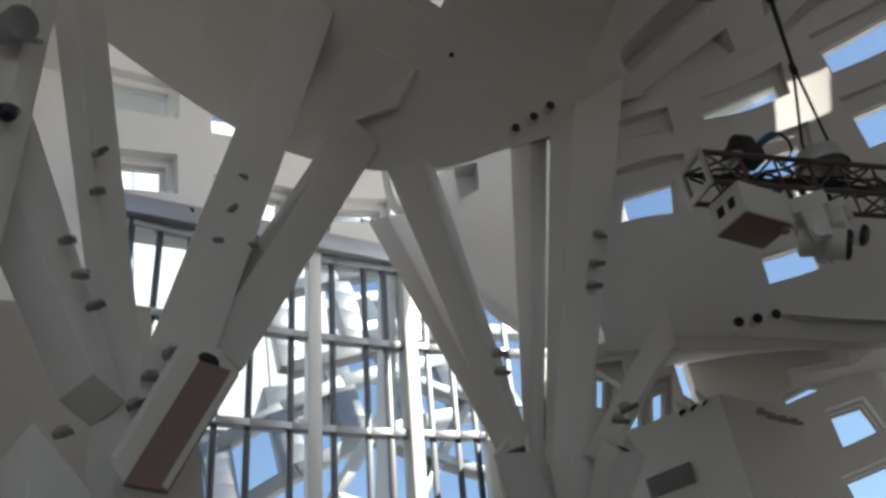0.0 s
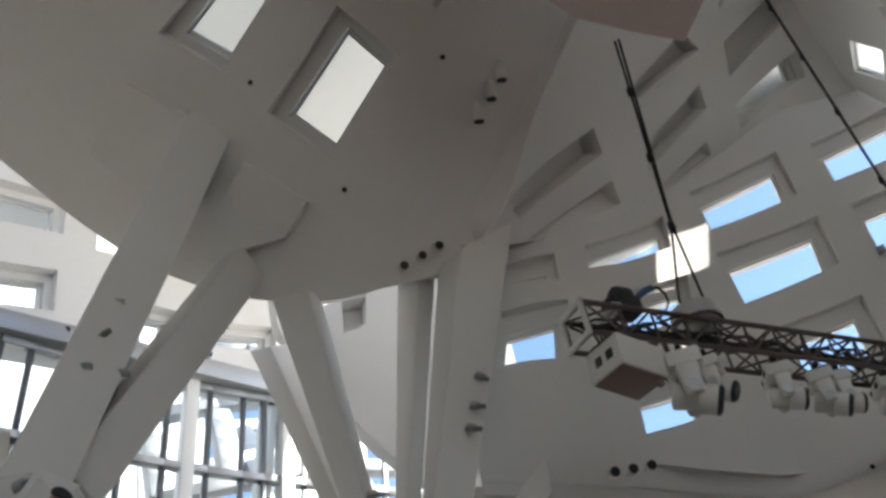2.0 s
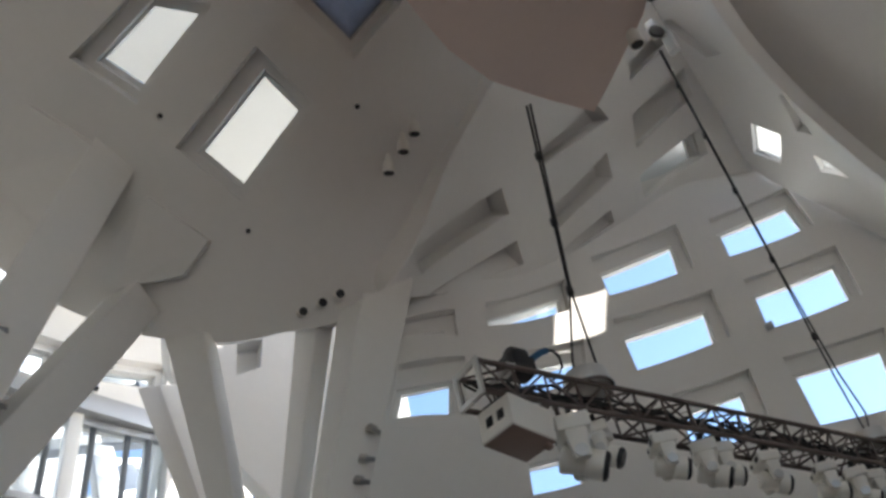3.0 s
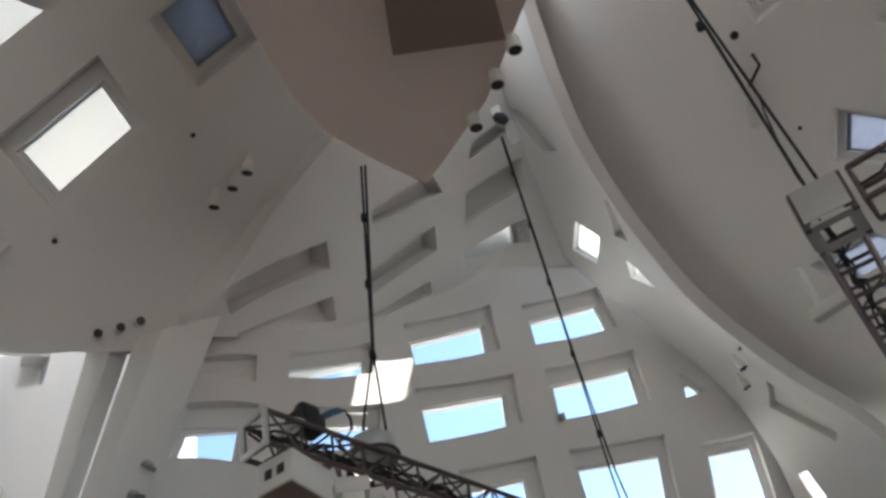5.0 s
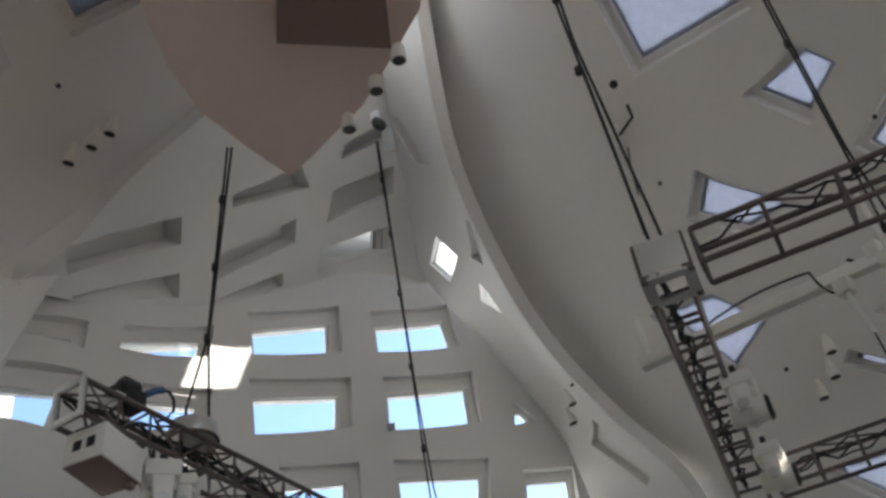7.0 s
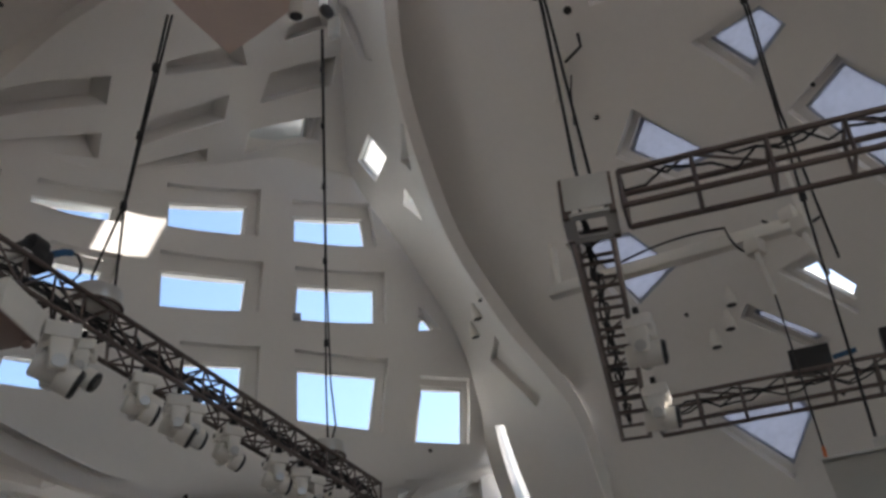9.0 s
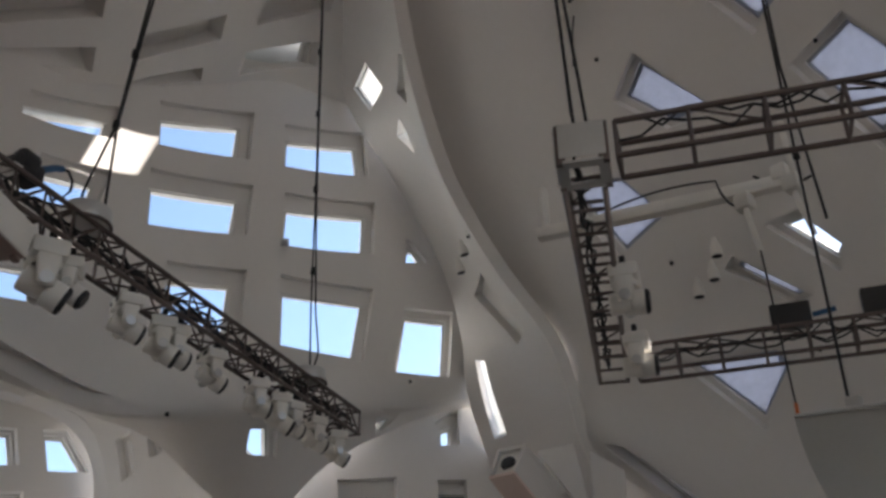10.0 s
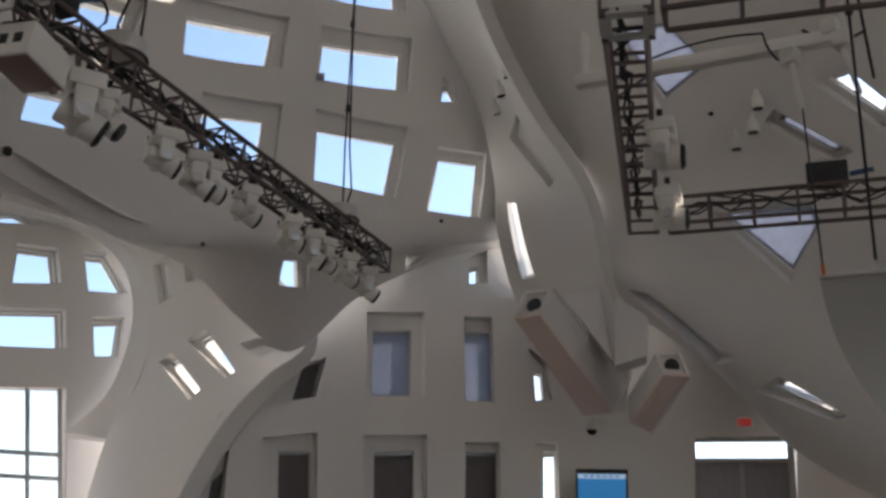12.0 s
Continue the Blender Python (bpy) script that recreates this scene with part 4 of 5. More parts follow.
def hoist_drum(place, r):
    d = thing("hoist_cover", "round galvanised hoist cover on the truss", "hoist", place)
    bm = bmesh.new()
    drum(bm, Matrix.Translation(Vector(place) + Vector((0, 0, 0.09))), r, r * 0.96, 0.18, 32, 0.012)
    part("drum", bm, SILVER, d)
    bm = bmesh.new()
    drum(bm, Matrix.Translation(Vector(place) + Vector((0, 0, 0.012))), r * 1.08, r * 1.08, 0.022, 32, 0.004)
    part("rim", bm, STEEL, d)


S1, S2 = TRUSS_A.lerp(TRUSS_B, 0.205), TRUSS_A.lerp(TRUSS_B, 0.835)
hoist_drum(S1 + Vector((0, 0, 0.17)), 0.22)
hoist_drum(S2 + Vector((0, 0, 0.17)), 0.2)


def hanger(name, label, lines, radius=0.016, knots=()):
    h = thing(name, label, "cable", lines[0][-1], "hanging cables")
    for line in lines:
        part("wire", tube(bmesh.new(), line, radius, 7), CABLE, h)
    for k in knots:
        bm = bmesh.new()
        drum(bm, Matrix.Translation(k), 0.035, 0.03, 0.09, 10, 0.008)
        part("cable_tie", bm, CABLE, h)


def swag(p, q, sag, n=8):
    p, q = Vector(p), Vector(q)
    return [p.lerp(q, i / n) + Vector((0, 0, -4 * sag * (i / n) * (1 - i / n))) for i in range(n + 1)]


top = Vector((3.22, 6.42, 8.99))
low = S1 + Vector((0.05, 0.0, 0.34))
mid = low.lerp(top, 0.30) + Vector((0.0, 0.0, 0.0))
hanger("hanging_cable", "paired black cables from the soffit to the truss", [[top, mid, low + Vector((-0.1, 0.05, 0.2)), low + Vector((-0.12, 0.02, 0))], [top + Vector((0.035, -0.02, 0)), mid + Vector((0.01, 0, 0)), low + Vector((0.1, 0, 0))]], 0.013, [mid, low.lerp(top, 0.55), low.lerp(top, 0.8)])
top = Vector((6.9, 9.1, 13.2))
low = S2 + Vector((0, 0, 0.34))
hanger("hanging_cable", "long paired black cables from the vault to the truss", [[top, low.lerp(top, 0.35), low.lerp(top, 0.12) + Vector((-0.01, 0.01, 0)), low], [top + Vector((0.012, -0.02, 0)), low.lerp(top, 0.35) + Vector((0.01, -0.01, 0)), low.lerp(top, 0.12) + Vector((0.04, -0.02, 0)), low.lerp(top, 0.04) + Vector((0.12, 0, 0)), low + Vector((0.03, 0, -0.02))]], 0.012, [low.lerp(top, k) for k in (0.2, 0.38, 0.56, 0.72, 0.88)])
low = Vector((5.34, 3.5, 6.16))
hanger("hanging_cable", "paired black cables over the corner of the rig", [[Vector((5.14, 3.62, 13.4)), Vector((5.2, 3.58, 9.0)), low + Vector((-0.06, 0, 0))], [Vector((5.19, 3.58, 13.4)), Vector((5.24, 3.56, 8.6)), low + Vector((0.06, -0.04, 0))], swag((5.22, 3.55, 8.2), (5.26, 3.5, 6.3), -0.1)], 0.014, [Vector((5.2, 3.58, z)) for z in (8.2, 9.2, 10.4)])
hanger("hanging_cable", "long black cable down to the clear reflector", [[Vector((7.86, 2.99, 12.0)), Vector((7.86, 2.99, 8.0)), Vector((7.87, 3.0, 4.6))], [Vector((7.9, 2.96, 12.0)), Vector((7.88, 2.97, 7.9)), Vector((8.0, 2.9, 6.25))]], 0.014, [Vector((7.86, 2.99, z)) for z in (6.9, 7.6, 9.4)])
hanger("hanging_cable", "thin black cable with an orange hook", [[Vector((8.2, 3.66, 6.32)), Vector((7.62, 3.32, 4.56))]], 0.009)
hook = thing("cable_hook", "small orange hook at the end of a cable", "hook", (7.6, 3.3, 4.45))
part("hook_body", tube(bmesh.new(), [(7.62, 3.32, 4.56), (7.60, 3.31, 4.50), (7.59, 3.3, 4.44), (7.6, 3.29, 4.42)], 0.016), ORANGE, hook)

# clear curved reflector hung under the rig
ACRYLIC = material("cloudy_acrylic", (0.66, 0.65, 0.61), 0.3, vary=0.05, scale=4, transmission=0.25)
dish = thing("acoustic_reflector", "cloudy curved acrylic reflector on hanging cables", "reflector", (8.2, 2.6, 4.4))
bm = bmesh.new()
rows = []
for i in range(15):
    a = i / 14
    row = []
    for j in range(13):
        b = j / 12
        p = Vector((7.55, 3.32, 4.44)).lerp(Vector((8.6, 0.9, 4.44)), b)
        drop = a * 1.25
        p += Vector((0.55 * math.sin(a * 1.5) + 0.1 * math.sin(b * 3.1), 0.22 * math.sin(a * 1.5) - 0.55 * a * a * (1 - b), -drop))
        row.append(bm.verts.new(p))
    rows.append(row)
for r, s in zip(rows, rows[1:]):
    for j in range(12):
        bm.faces.new((r[j], r[j + 1], s[j + 1], s[j]))
made = bmesh.ops.solidify(bm, geom=list(bm.faces), thickness=0.03)
bmesh.ops.recalc_face_normals(bm, faces=bm.faces)
part("sheet", bm, ACRYLIC, dish)
part("rim", tube(bmesh.new(), [v for v in [Vector((7.55, 3.32, 4.44)).lerp(Vector((8.6, 0.9, 4.44)), k / 6) for k in range(7)]], 0.018), SILVER, dish)
part("bracket", block(bmesh.new(), Matrix.Translation((7.85, 2.95, 4.5)), 0.08, 0.12, 0.14, 0.01), SILVER, dish)

# white pipe under the canopy, with lamp arms
pipe = thing("lighting_pipe", "white square lighting pipe fixed below the vault", "lighting pipe", (8.1, 4.6, 7.1))
p, q = Vector((7.64, 5.81, 7.17)), Vector((8.57, 3.34, 7.11))
part("bar", block(bmesh.new(), aim((p + q) / 2, q), 0.13, 0.13, (q - p).length + 0.1, 0.012), WHITE, pipe)
for a, b in (((7.66, 5.78, 7.75), (7.66, 5.78, 7.1)), ((8.55, 3.38, 7.9), (8.56, 3.36, 7.15)), ((8.19, 3.73, 6.80), (8.22, 3.67, 6.30)), ((8.19, 3.22, 6.74), (8.22, 3.13, 6.28))):
    part("arm", block(bmesh.new(), aim((Vector(a) + Vector(b)) / 2, b), 0.09, 0.05, (Vector(a) - Vector(b)).length, 0.01), WHITE, pipe)
for c in ((8.19, 3.73, 6.86), (8.19, 3.22, 6.84), (8.5, 3.45, 7.2)):
    part("junction_box", block(bmesh.new(), Matrix.Translation(c), 0.16, 0.16, 0.16, 0.02), WHITE, pipe)
part("lead", tube(bmesh.new(), swag((7.9, 5.1, 7.27), (8.2, 4.0, 7.24), -0.06) + swag((8.2, 4.0, 7.2), (8.19, 3.75, 6.9), 0.14)[1:], 0.012), CABLE, pipe)
part("lead", tube(bmesh.new(), swag((8.42, 3.7, 7.25), (8.6, 3.2, 7.1), 0.1), 0.016), CABLE, pipe)
for k, c in enumerate(((9.9, 4.3, 6.35), (10.3, 3.45, 6.38))):
    box = thing("control_box", "black electrical box standing on the truss", "control box", c)
    part("case", block(bmesh.new(), Matrix.Translation(Vector(c) + Vector((0, 0, 0.03))) @ Matrix.Rotation(radians(-63), 4, "Z"), 0.42, 0.2, 0.26, 0.012), BLACK, box)
    part("plug", tube(bmesh.new(), [Vector(c) + Vector((0.1, -0.2, 0.02)), Vector(c) + Vector((0.2, -0.42, 0.05))], 0.03), BLUE, box, "blue cable plug")


# ---- small spotlights ----
def spot(place, aim_at, r=0.075, h=0.2, group="ceiling spotlights", label="white can spotlight with a black mouth on the plaster", drop=0.0):
    place = Vector(place) + (Vector((0.1, 0, 1.65)) - Vector(place)).normalized() * drop
    aim_at = Vector(aim_at)
    s = thing("spotlight", label, "spotlight", place, group)
    m = aim(place, aim_at)
    bm = bmesh.new()
    drum(bm, m @ Matrix.Translation((0, 0, h * 0.5)), r * 0.85, r, h, 18, 0.008)
    drum(bm, m @ Matrix.Translation((0, 0, -0.05)), r * 0.4, r * 0.6, 0.12, 12)
    part("can", bm, WHITE, s)
    bm = bmesh.new()
    drum(bm, m @ Matrix.Translation((0, 0, h + 0.002)), r * 0.82, r * 0.82, 0.012, 18)
    part("mouth", bm, BLACK, s, "black lamp mouth")
    return s


for p in ((2.58, 8.22, 10.76), (2.41, 8.28, 10.52), (2.20, 8.35, 10.24)):
    spot(p, Vector(p) + Vector((-0.1, 0.15, -0.9)), 0.075, 0.14, drop=0.18)
for p in ((1.45, 8.99, 8.78), (1.25, 9.04, 8.71), (1.03, 9.10, 8.65)):
    spot(p, Vector(p) + Vector((0.2, -1.0, -0.5)), 0.06, 0.12)
for p in ((10.14, 9.36, 9.76), (10.30, 9.65, 9.6), (10.42, 9.85, 9.4)):
    spot(p, Vector(p) + Vector((0.1, -0.15, -0.75)), 0.08, 0.15, drop=0.15)
for p in ((2.62, 8.95, 5.72), (2.84, 9.08, 5.78), (3.08, 9.24, 5.86)):
    spot(p, Vector(p) + Vector((0.1, -1.0, -0.2)), 0.06, 0.09)
for p in ((4.08, 5.53, 8.98), (4.07, 4.99, 8.98), (4.07, 4.58, 8.98)):
    spot(p, Vector(p) + Vector((0.05, 0.1, -0.9)), 0.075, 0.16, label="white can spotlight hanging from the pink soffit")
for p in ((11.40, 5.88, 8.48), (11.56, 6.33, 8.08), (11.48, 6.02, 8.2)):
    spot(p, Vector(p) + Vector((-0.05, -0.05, -0.8)), 0.08, 0.16, drop=0.15)
for p in ((-2.11, 14.4, 11.5), (-1.91, 14.57, 11.54), (-3.80, 13.02, 11.3)):
    spot(p, Vector(p) + Vector((0.3, -1.0, -0.3)), 0.06, 0.1)
SPRINKLERS = [(-0.38, 7.85, 10.60), (1.83, 7.77, 10.58), (0.51, 8.60, 9.48), (6.10, 10.69, 6.08), (10.02, 10.56, 7.50), (11.33, 6.55, 8.44), (9.52, 6.18, 10.84), (10.37, 3.52, 10.01), (12.41, 5.18, 7.00)]
for p in SPRINKLERS:
    s = thing("sprinkler", "tiny dark sprinkler head in the plaster", "sprinkler", p, "sprinklers")
    bm = bmesh.new()
    drum(bm, aim(p, (0.2, -0.2, 1.7)) @ Matrix.Translation((0, 0, 0.02)), 0.022, 0.03, 0.06, 10)
    part("nozzle", bm, BLACK, s)
w = thing("wall_box", "small grey junction box on the plaster wall", "junction box", (7.98, 11.21, 9.39))
part("case", block(bmesh.new(), aim((7.93, 11.1, 9.37), (0, 0, 2)), 0.12, 0.12, 0.1, 0.01), FRAME, w)


# ---- flag lamps on the columns ----
def flag_lamp(place, lean):
    """A small track lamp: an arm and a square head with a lip."""
    place = Vector(place)
    s = thing("column_lamp", "small grey square lamp on a bracket on the column", "lamp", place, "lamps on the columns")
    back = (place - Vector((0.1, 0, 1.65))).normalized()
    part("arm", tube(bmesh.new(), [place + back * 0.2, place + Vector((0, 0, -0.02))], 0.012, 7), LAMP_GREY, s)
    m = Matrix.Translation(place) @ Matrix.Rotation(radians(lean), 4, "Y") @ Matrix.Rotation(radians(-35), 4, "X")
    part("head", block(bmesh.new(), m, 0.11, 0.06, 0.10, 0.01, 0.8), LAMP_GREY, s)
    part("lip", block(bmesh.new(), m @ Matrix.Translation((0.06, -0.02, -0.065)), 0.09, 0.05, 0.008, 0.002), FRAME, s)


for p, lean in (((-1.72, 7.48, 7.48), 20), ((-1.83, 7.35, 7.01), -30), ((-1.93, 7.25, 6.67), 10), ((-1.64, 7.41, 6.66), 25), ((-2.12, 6.54, 5.26), -20), ((-2.24, 6.48, 5.07), 15), ((-2.34, 6.43, 4.85), -10), ((-2.73, 6.11, 6.13), 10), ((-2.62, 6.12, 5.81), 20), ((-2.52, 6.13, 5.53), 0), ((-2.71, 6.61, 6.93), 15), ((-2.73, 6.64, 7.36), -15), ((1.56, 8.72, 6.88), 35), ((1.43, 8.70, 6.55), 10), ((1.35, 8.68, 6.31), 15), ((1.30, 8.47, 4.93), -10), ((1.22, 8.47, 4.84), 20), ((0.32, 8.78, 5.83), 0), ((0.31, 8.77, 5.64), 15), ((-2.78, 6.26, 4.66), 0), ((-2.79, 6.23, 4.35), 15)):
    flag_lamp(p, lean)


# ---- uplight housings ----
def uplight(label, mouth, foot, front):
    """A square housing between four corners of its foot and of its open mouth (front left, front right, back right, back left), with a dark lamp in the mouth."""
    m, f = [Vector(p) for p in mouth], [Vector(p) for p in foot]
    box = thing("uplight_housing", label, "uplight", sum(f, Vector()) / 4)
    mid = (sum(m, Vector()) + sum(f, Vector())) / 8
    way = (sum(m, Vector()) - sum(f, Vector())).normalized()
    for i in range(4):
        j = (i + 1) % 4
        loop = [m[i], m[j], f[j], f[i]]
        n = (m[j] - m[i]).cross(f[i] - m[i]).normalized()
        if n.dot(mid - m[i]) < 0:
            n = -n
        shy = 0.003 * (i % 2)
        part("side_panel" if i else "front_panel", slab_mesh([p + n * shy for p in loop], n, 0.04), PLASTER if i else front, box, "" if i else "flat front panel", smooth=0)
    c = sum(m, Vector()) / 4 - way * 0.07
    part("tray", slab_mesh([c + (p - way * 0.07 - c) * 0.82 for p in m], -way, 0.02), WHITE, box, smooth=0)
    r = 0.25 * min((m[1] - m[0]).length, (m[3] - m[0]).length)
    part("lamp_drum", drum(bmesh.new(), aim(c, c + way), r, r * 1.15, 0.06, 20, 0.008), BLACK, box, "round black lamp")
    return box


# the two wall housings have their fronts' warm shade painted with the tinted plaster
uplight("long white uplight housing leaning out from the wall", ((9.86, 8.83, 5.59), (9.94, 8.45, 5.59), (10.27, 8.52, 6.07), (10.17, 8.94, 6.07)), ((12.31, 9.67, 4.73), (12.43, 9.21, 4.76), (12.83, 9.17, 5.25), (12.70, 9.67, 5.20)), SOFFIT)
uplight("short white uplight housing leaning out from the wall", ((11.09, 7.31, 4.83), (11.36, 7.08, 4.82), (11.55, 7.35, 5.23), (11.28, 7.57, 5.19)), ((12.51, 8.94, 4.59), (12.79, 8.72, 4.43), (12.98, 8.97, 4.90), (12.73, 9.15, 5.01)), SOFFIT)
uplight("white uplight housing at the foot of the column limbs", ((0.08, 7.88, 4.51), (0.38, 7.88, 4.47), (0.42, 8.28, 4.78), (0.20, 8.28, 4.76)), ((0.16, 8.18, 4.00), (0.50, 8.18, 3.98), (0.50, 8.58, 4.28), (0.28, 8.58, 4.30)), PLASTER)
uplight("white uplight housing beside the column foot", ((1.07, 7.84, 4.32), (1.27, 7.82, 4.25), (1.23, 8.17, 4.58), (0.99, 8.20, 4.61)), ((0.78, 8.16, 3.88), (0.97, 8.15, 3.81), (0.95, 8.55, 4.15), (0.80, 8.56, 4.24)), PLASTER)
uplight("tan uplight housing on the massive column", ((-1.80, 6.21, 4.97), (-1.55, 6.28, 4.85), (-1.73, 6.60, 5.19), (-2.00, 6.51, 5.33)), ((-2.18, 5.81, 4.02), (-1.94, 5.90, 3.95), (-2.09, 6.22, 4.24), (-2.38, 6.10, 4.31)), TAN)

# dome cameras
for p, wall in (((-2.93, 5.46, 6.93), (-3.08, 5.86, 7.18)), ((12.86, 9.95, 4.66), (13.25, 9.95, 4.8)), ((2.95, 12.3, 5.95), (3.2, 12.7, 6.05))):
    c = thing("dome_camera", "white dome camera with a dark globe on a wall arm", "camera", p, "dome cameras")
    p, wall = Vector(p), Vector(wall)
    part("arm", tube(bmesh.new(), [wall, p + Vector((0, 0, 0.14)), p + Vector((0, 0, 0.08))], 0.025), WHITE, c)
    bm = bmesh.new()
    drum(bm, Matrix.Translation(p + Vector((0, 0, 0.03))), 0.10, 0.075, 0.14, 20, 0.01)
    part("shroud", bm, WHITE, c)
    bm = bmesh.new()
    bmesh.ops.create_uvsphere(bm, u_segments=18, v_segments=10, radius=0.085, matrix=Matrix.Translation(p + Vector((0, 0, -0.04))))
    part("globe", bm, LENS, c, "dark glossy globe")

# large projector lamp on the column's edge
pl = thing("projector_lamp", "grey projector lamp on the column's upper limb", "lamp", (-3.01, 5.55, 7.85))
m = aim((-3.01, 5.55, 7.85), (-2.18, 5.10, 7.52))
bm = bmesh.new()
drum(bm, m, 0.10, 0.15, 0.34, 20, 0.01)
part("can", bm, FRAME, pl)
part("arm", tube(bmesh.new(), [(-3.00, 5.69, 7.88), (-2.91, 5.55, 7.70), (-2.71, 5.46, 7.53)], 0.025), FRAME, pl)

# ---- screen, sign and door ----
tv = thing("wall_screen", "flat black-framed screen with a blue picture on the wall", "screen", (12.88, 9.78, 3.74))
a, b = Vector((12.66, 10.11, 4.0)), Vector((13.13, 9.48, 4.0))
side = (b - a).normalized()
face = side.cross(Vector((0, 0, 1))).normalized()
if face.dot(Vector((12.9, 9.8, 0))) > 0:
    face = -face
m = Matrix((side, Vector((0, 0, 1)).cross(side) * -1, Vector((0, 0, 1)))).transposed().to_4x4()
m = Matrix.Translation((a + b) / 2 + Vector((0, 0, -0.26))) @ Matrix((side, -face, Vector((0, 0, 1)))).transposed().to_4x4() @ Matrix.Rotation(radians(8), 4, "X")
part("case", block(bmesh.new(), m, 0.80, 0.06, 0.52, 0.01), BLACK, tv)
part("picture", block(bmesh.new(), m @ Matrix.Translation((0, -0.033, -0.02)), 0.73, 0.006, 0.42, 0.001), BLUE_SCREEN, tv, "lit blue picture", smooth=0)
part("banner", block(bmesh.new(), m @ Matrix.Translation((0, -0.038, 0.15)), 0.73, 0.004, 0.07, 0.001), PALE_SCREEN, tv, "pale strip across the picture", smooth=0)
for k in range(6):
    part("mark", block(bmesh.new(), m @ Matrix.Translation((-0.24 + 0.095 * k, -0.042, 0.15)), 0.06, 0.003, 0.025, 0.0), BLUE_SCREEN, tv, smooth=0)
part("bracket", block(bmesh.new(), m @ Matrix.Translation((0, 0.16, 0)), 0.2, 0.3, 0.2, 0.01), BLACK, tv)

sign = thing("exit_sign", "small red lit sign over the door", "sign", (14.97, 8.47, 4.9))
m = Matrix.Translation((14.98, 8.5, 4.9)) @ Matrix.Rotation(radians(-60), 4, "Z")
part("case", block(bmesh.new(), m, 0.24, 0.06, 0.16, 0.008), WHITE, sign)
part("face", block(bmesh.new(), m @ Matrix.Translation((0, -0.034, 0)), 0.21, 0.006, 0.13, 0.002), RED, sign, "glowing red face", smooth=0)

DOOR_A, DOOR_B = Vector((14.55, 9.22, 0)), Vector((15.32, 7.94, 0))
SHADED = cloth_material("grey_door_blind", (0.34, 0.33, 0.34), 0.15)
door = thing("door_1", "glazed double door with drawn grey blinds and a bright transom", "door", (DOOR_A + DOOR_B) / 2, kind="structure")
side = (DOOR_B - DOOR_A).normalized()
inner = Vector((-side.y, side.x, 0))
inner = inner if inner.dot(DOOR_A) < 0 else -inner
width = (DOOR_B - DOOR_A).length
base = Matrix((side, -inner, Vector((0, 0, 1)))).transposed().to_4x4()


def at_door(x, y, z):
    return Matrix.Translation(DOOR_A + side * x - inner * y + Vector((0, 0, z))) @ base


for x in (-0.02, width + 0.02):
    part("jamb", block(bmesh.new(), at_door(x, 0.2, 2.35), 0.1, 0.12, 4.7, 0.006), LAMP_GREY, door)
part("mullion", block(bmesh.new(), at_door(width / 2, 0.2, 2.13), 0.08, 0.1, 4.26, 0.006), LAMP_GREY, door)
part("transom_bar", block(bmesh.new(), at_door(width / 2, 0.2, 4.31), width - 0.06, 0.1, 0.08, 0.006), LAMP_GREY, door)
part("head_bar", block(bmesh.new(), at_door(width / 2, 0.2, 4.66), width - 0.06, 0.1, 0.08, 0.006), LAMP_GREY, door)
for k in (0.25, 0.75):
    part("blind", block(bmesh.new(), at_door(width * k, 0.2, 2.14), width / 2 - 0.05, 0.012, 4.26), SHADED, door, "drawn grey blind", smooth=0)
pane = part("pane", block(bmesh.new(), at_door(width / 2, 0.22, 4.48), width - 0.1, 0.012, 0.28), GLASS, door, smooth=0)
pane.visible_shadow = False

# lit plaster planes beside the housings
for name, label, loop in (
    ("plaster_fin", "pale plaster fin standing out beside the housings", ((11.51, 8.39, 6.21), (11.77, 8.03, 5.90), (11.75, 8.06, 5.32), (11.49, 8.41, 5.18))),
    ("plaster_fin", "pale plaster fin above the long housing", ((11.11, 9.03, 6.27), (11.44, 8.63, 6.36), (11.55, 8.49, 5.27), (11.49, 8.57, 5.39))),
):
    f = thing(name, label, "plaster fin", loop[0])
    n = Vector((0.82, 0.57, 0))
    part("slab", slab_mesh([Vector(p) for p in loop], n, 0.5), PLASTER, f, smooth=0)

# dark recessed panel of the soffit, built as a brown box below it
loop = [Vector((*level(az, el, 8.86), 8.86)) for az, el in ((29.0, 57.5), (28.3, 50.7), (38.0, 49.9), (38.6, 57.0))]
tp = thing("soffit_panel", "flat brown box standing in for a dark recessed panel", "panel", loop[0], kind="structure")
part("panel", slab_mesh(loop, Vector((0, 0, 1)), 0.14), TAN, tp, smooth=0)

# bracket fixtures high on the vault
br = thing("cable_bracket", "white cable bracket with looped black leads on the vault", "bracket", (8.89, 6.16, 11.36))
for a, b, w in (((8.74, 6.07, 11.52), (8.89, 6.16, 11.36), 0.16), ((8.89, 6.16, 11.36), (9.08, 6.48, 11.08), 0.1)):
    part("arm", block(bmesh.new(), aim((Vector(a) + Vector(b)) / 2, b), w, 0.1, (Vector(a) - Vector(b)).length, 0.012), WHITE, br)
part("lead", tube(bmesh.new(), [(8.70, 5.68, 11.55), (8.78, 5.72, 11.39), (8.83, 6.05, 11.37)], 0.022), CABLE, br)
part("lead", tube(bmesh.new(), [(8.97, 6.09, 11.24), (9.06, 6.21, 11.07), (9.31, 6.43, 10.75)], 0.012), CABLE, br)
p = (8.49, 5.63, 11.80)
spot(p, Vector(p) + Vector((-0.8, -0.6, -0.9)), 0.07, 0.12)
br = thing("cable_bracket", "grey steel clamp with cable sheaves under the vault", "bracket", (6.75, 8.75, 13.2))
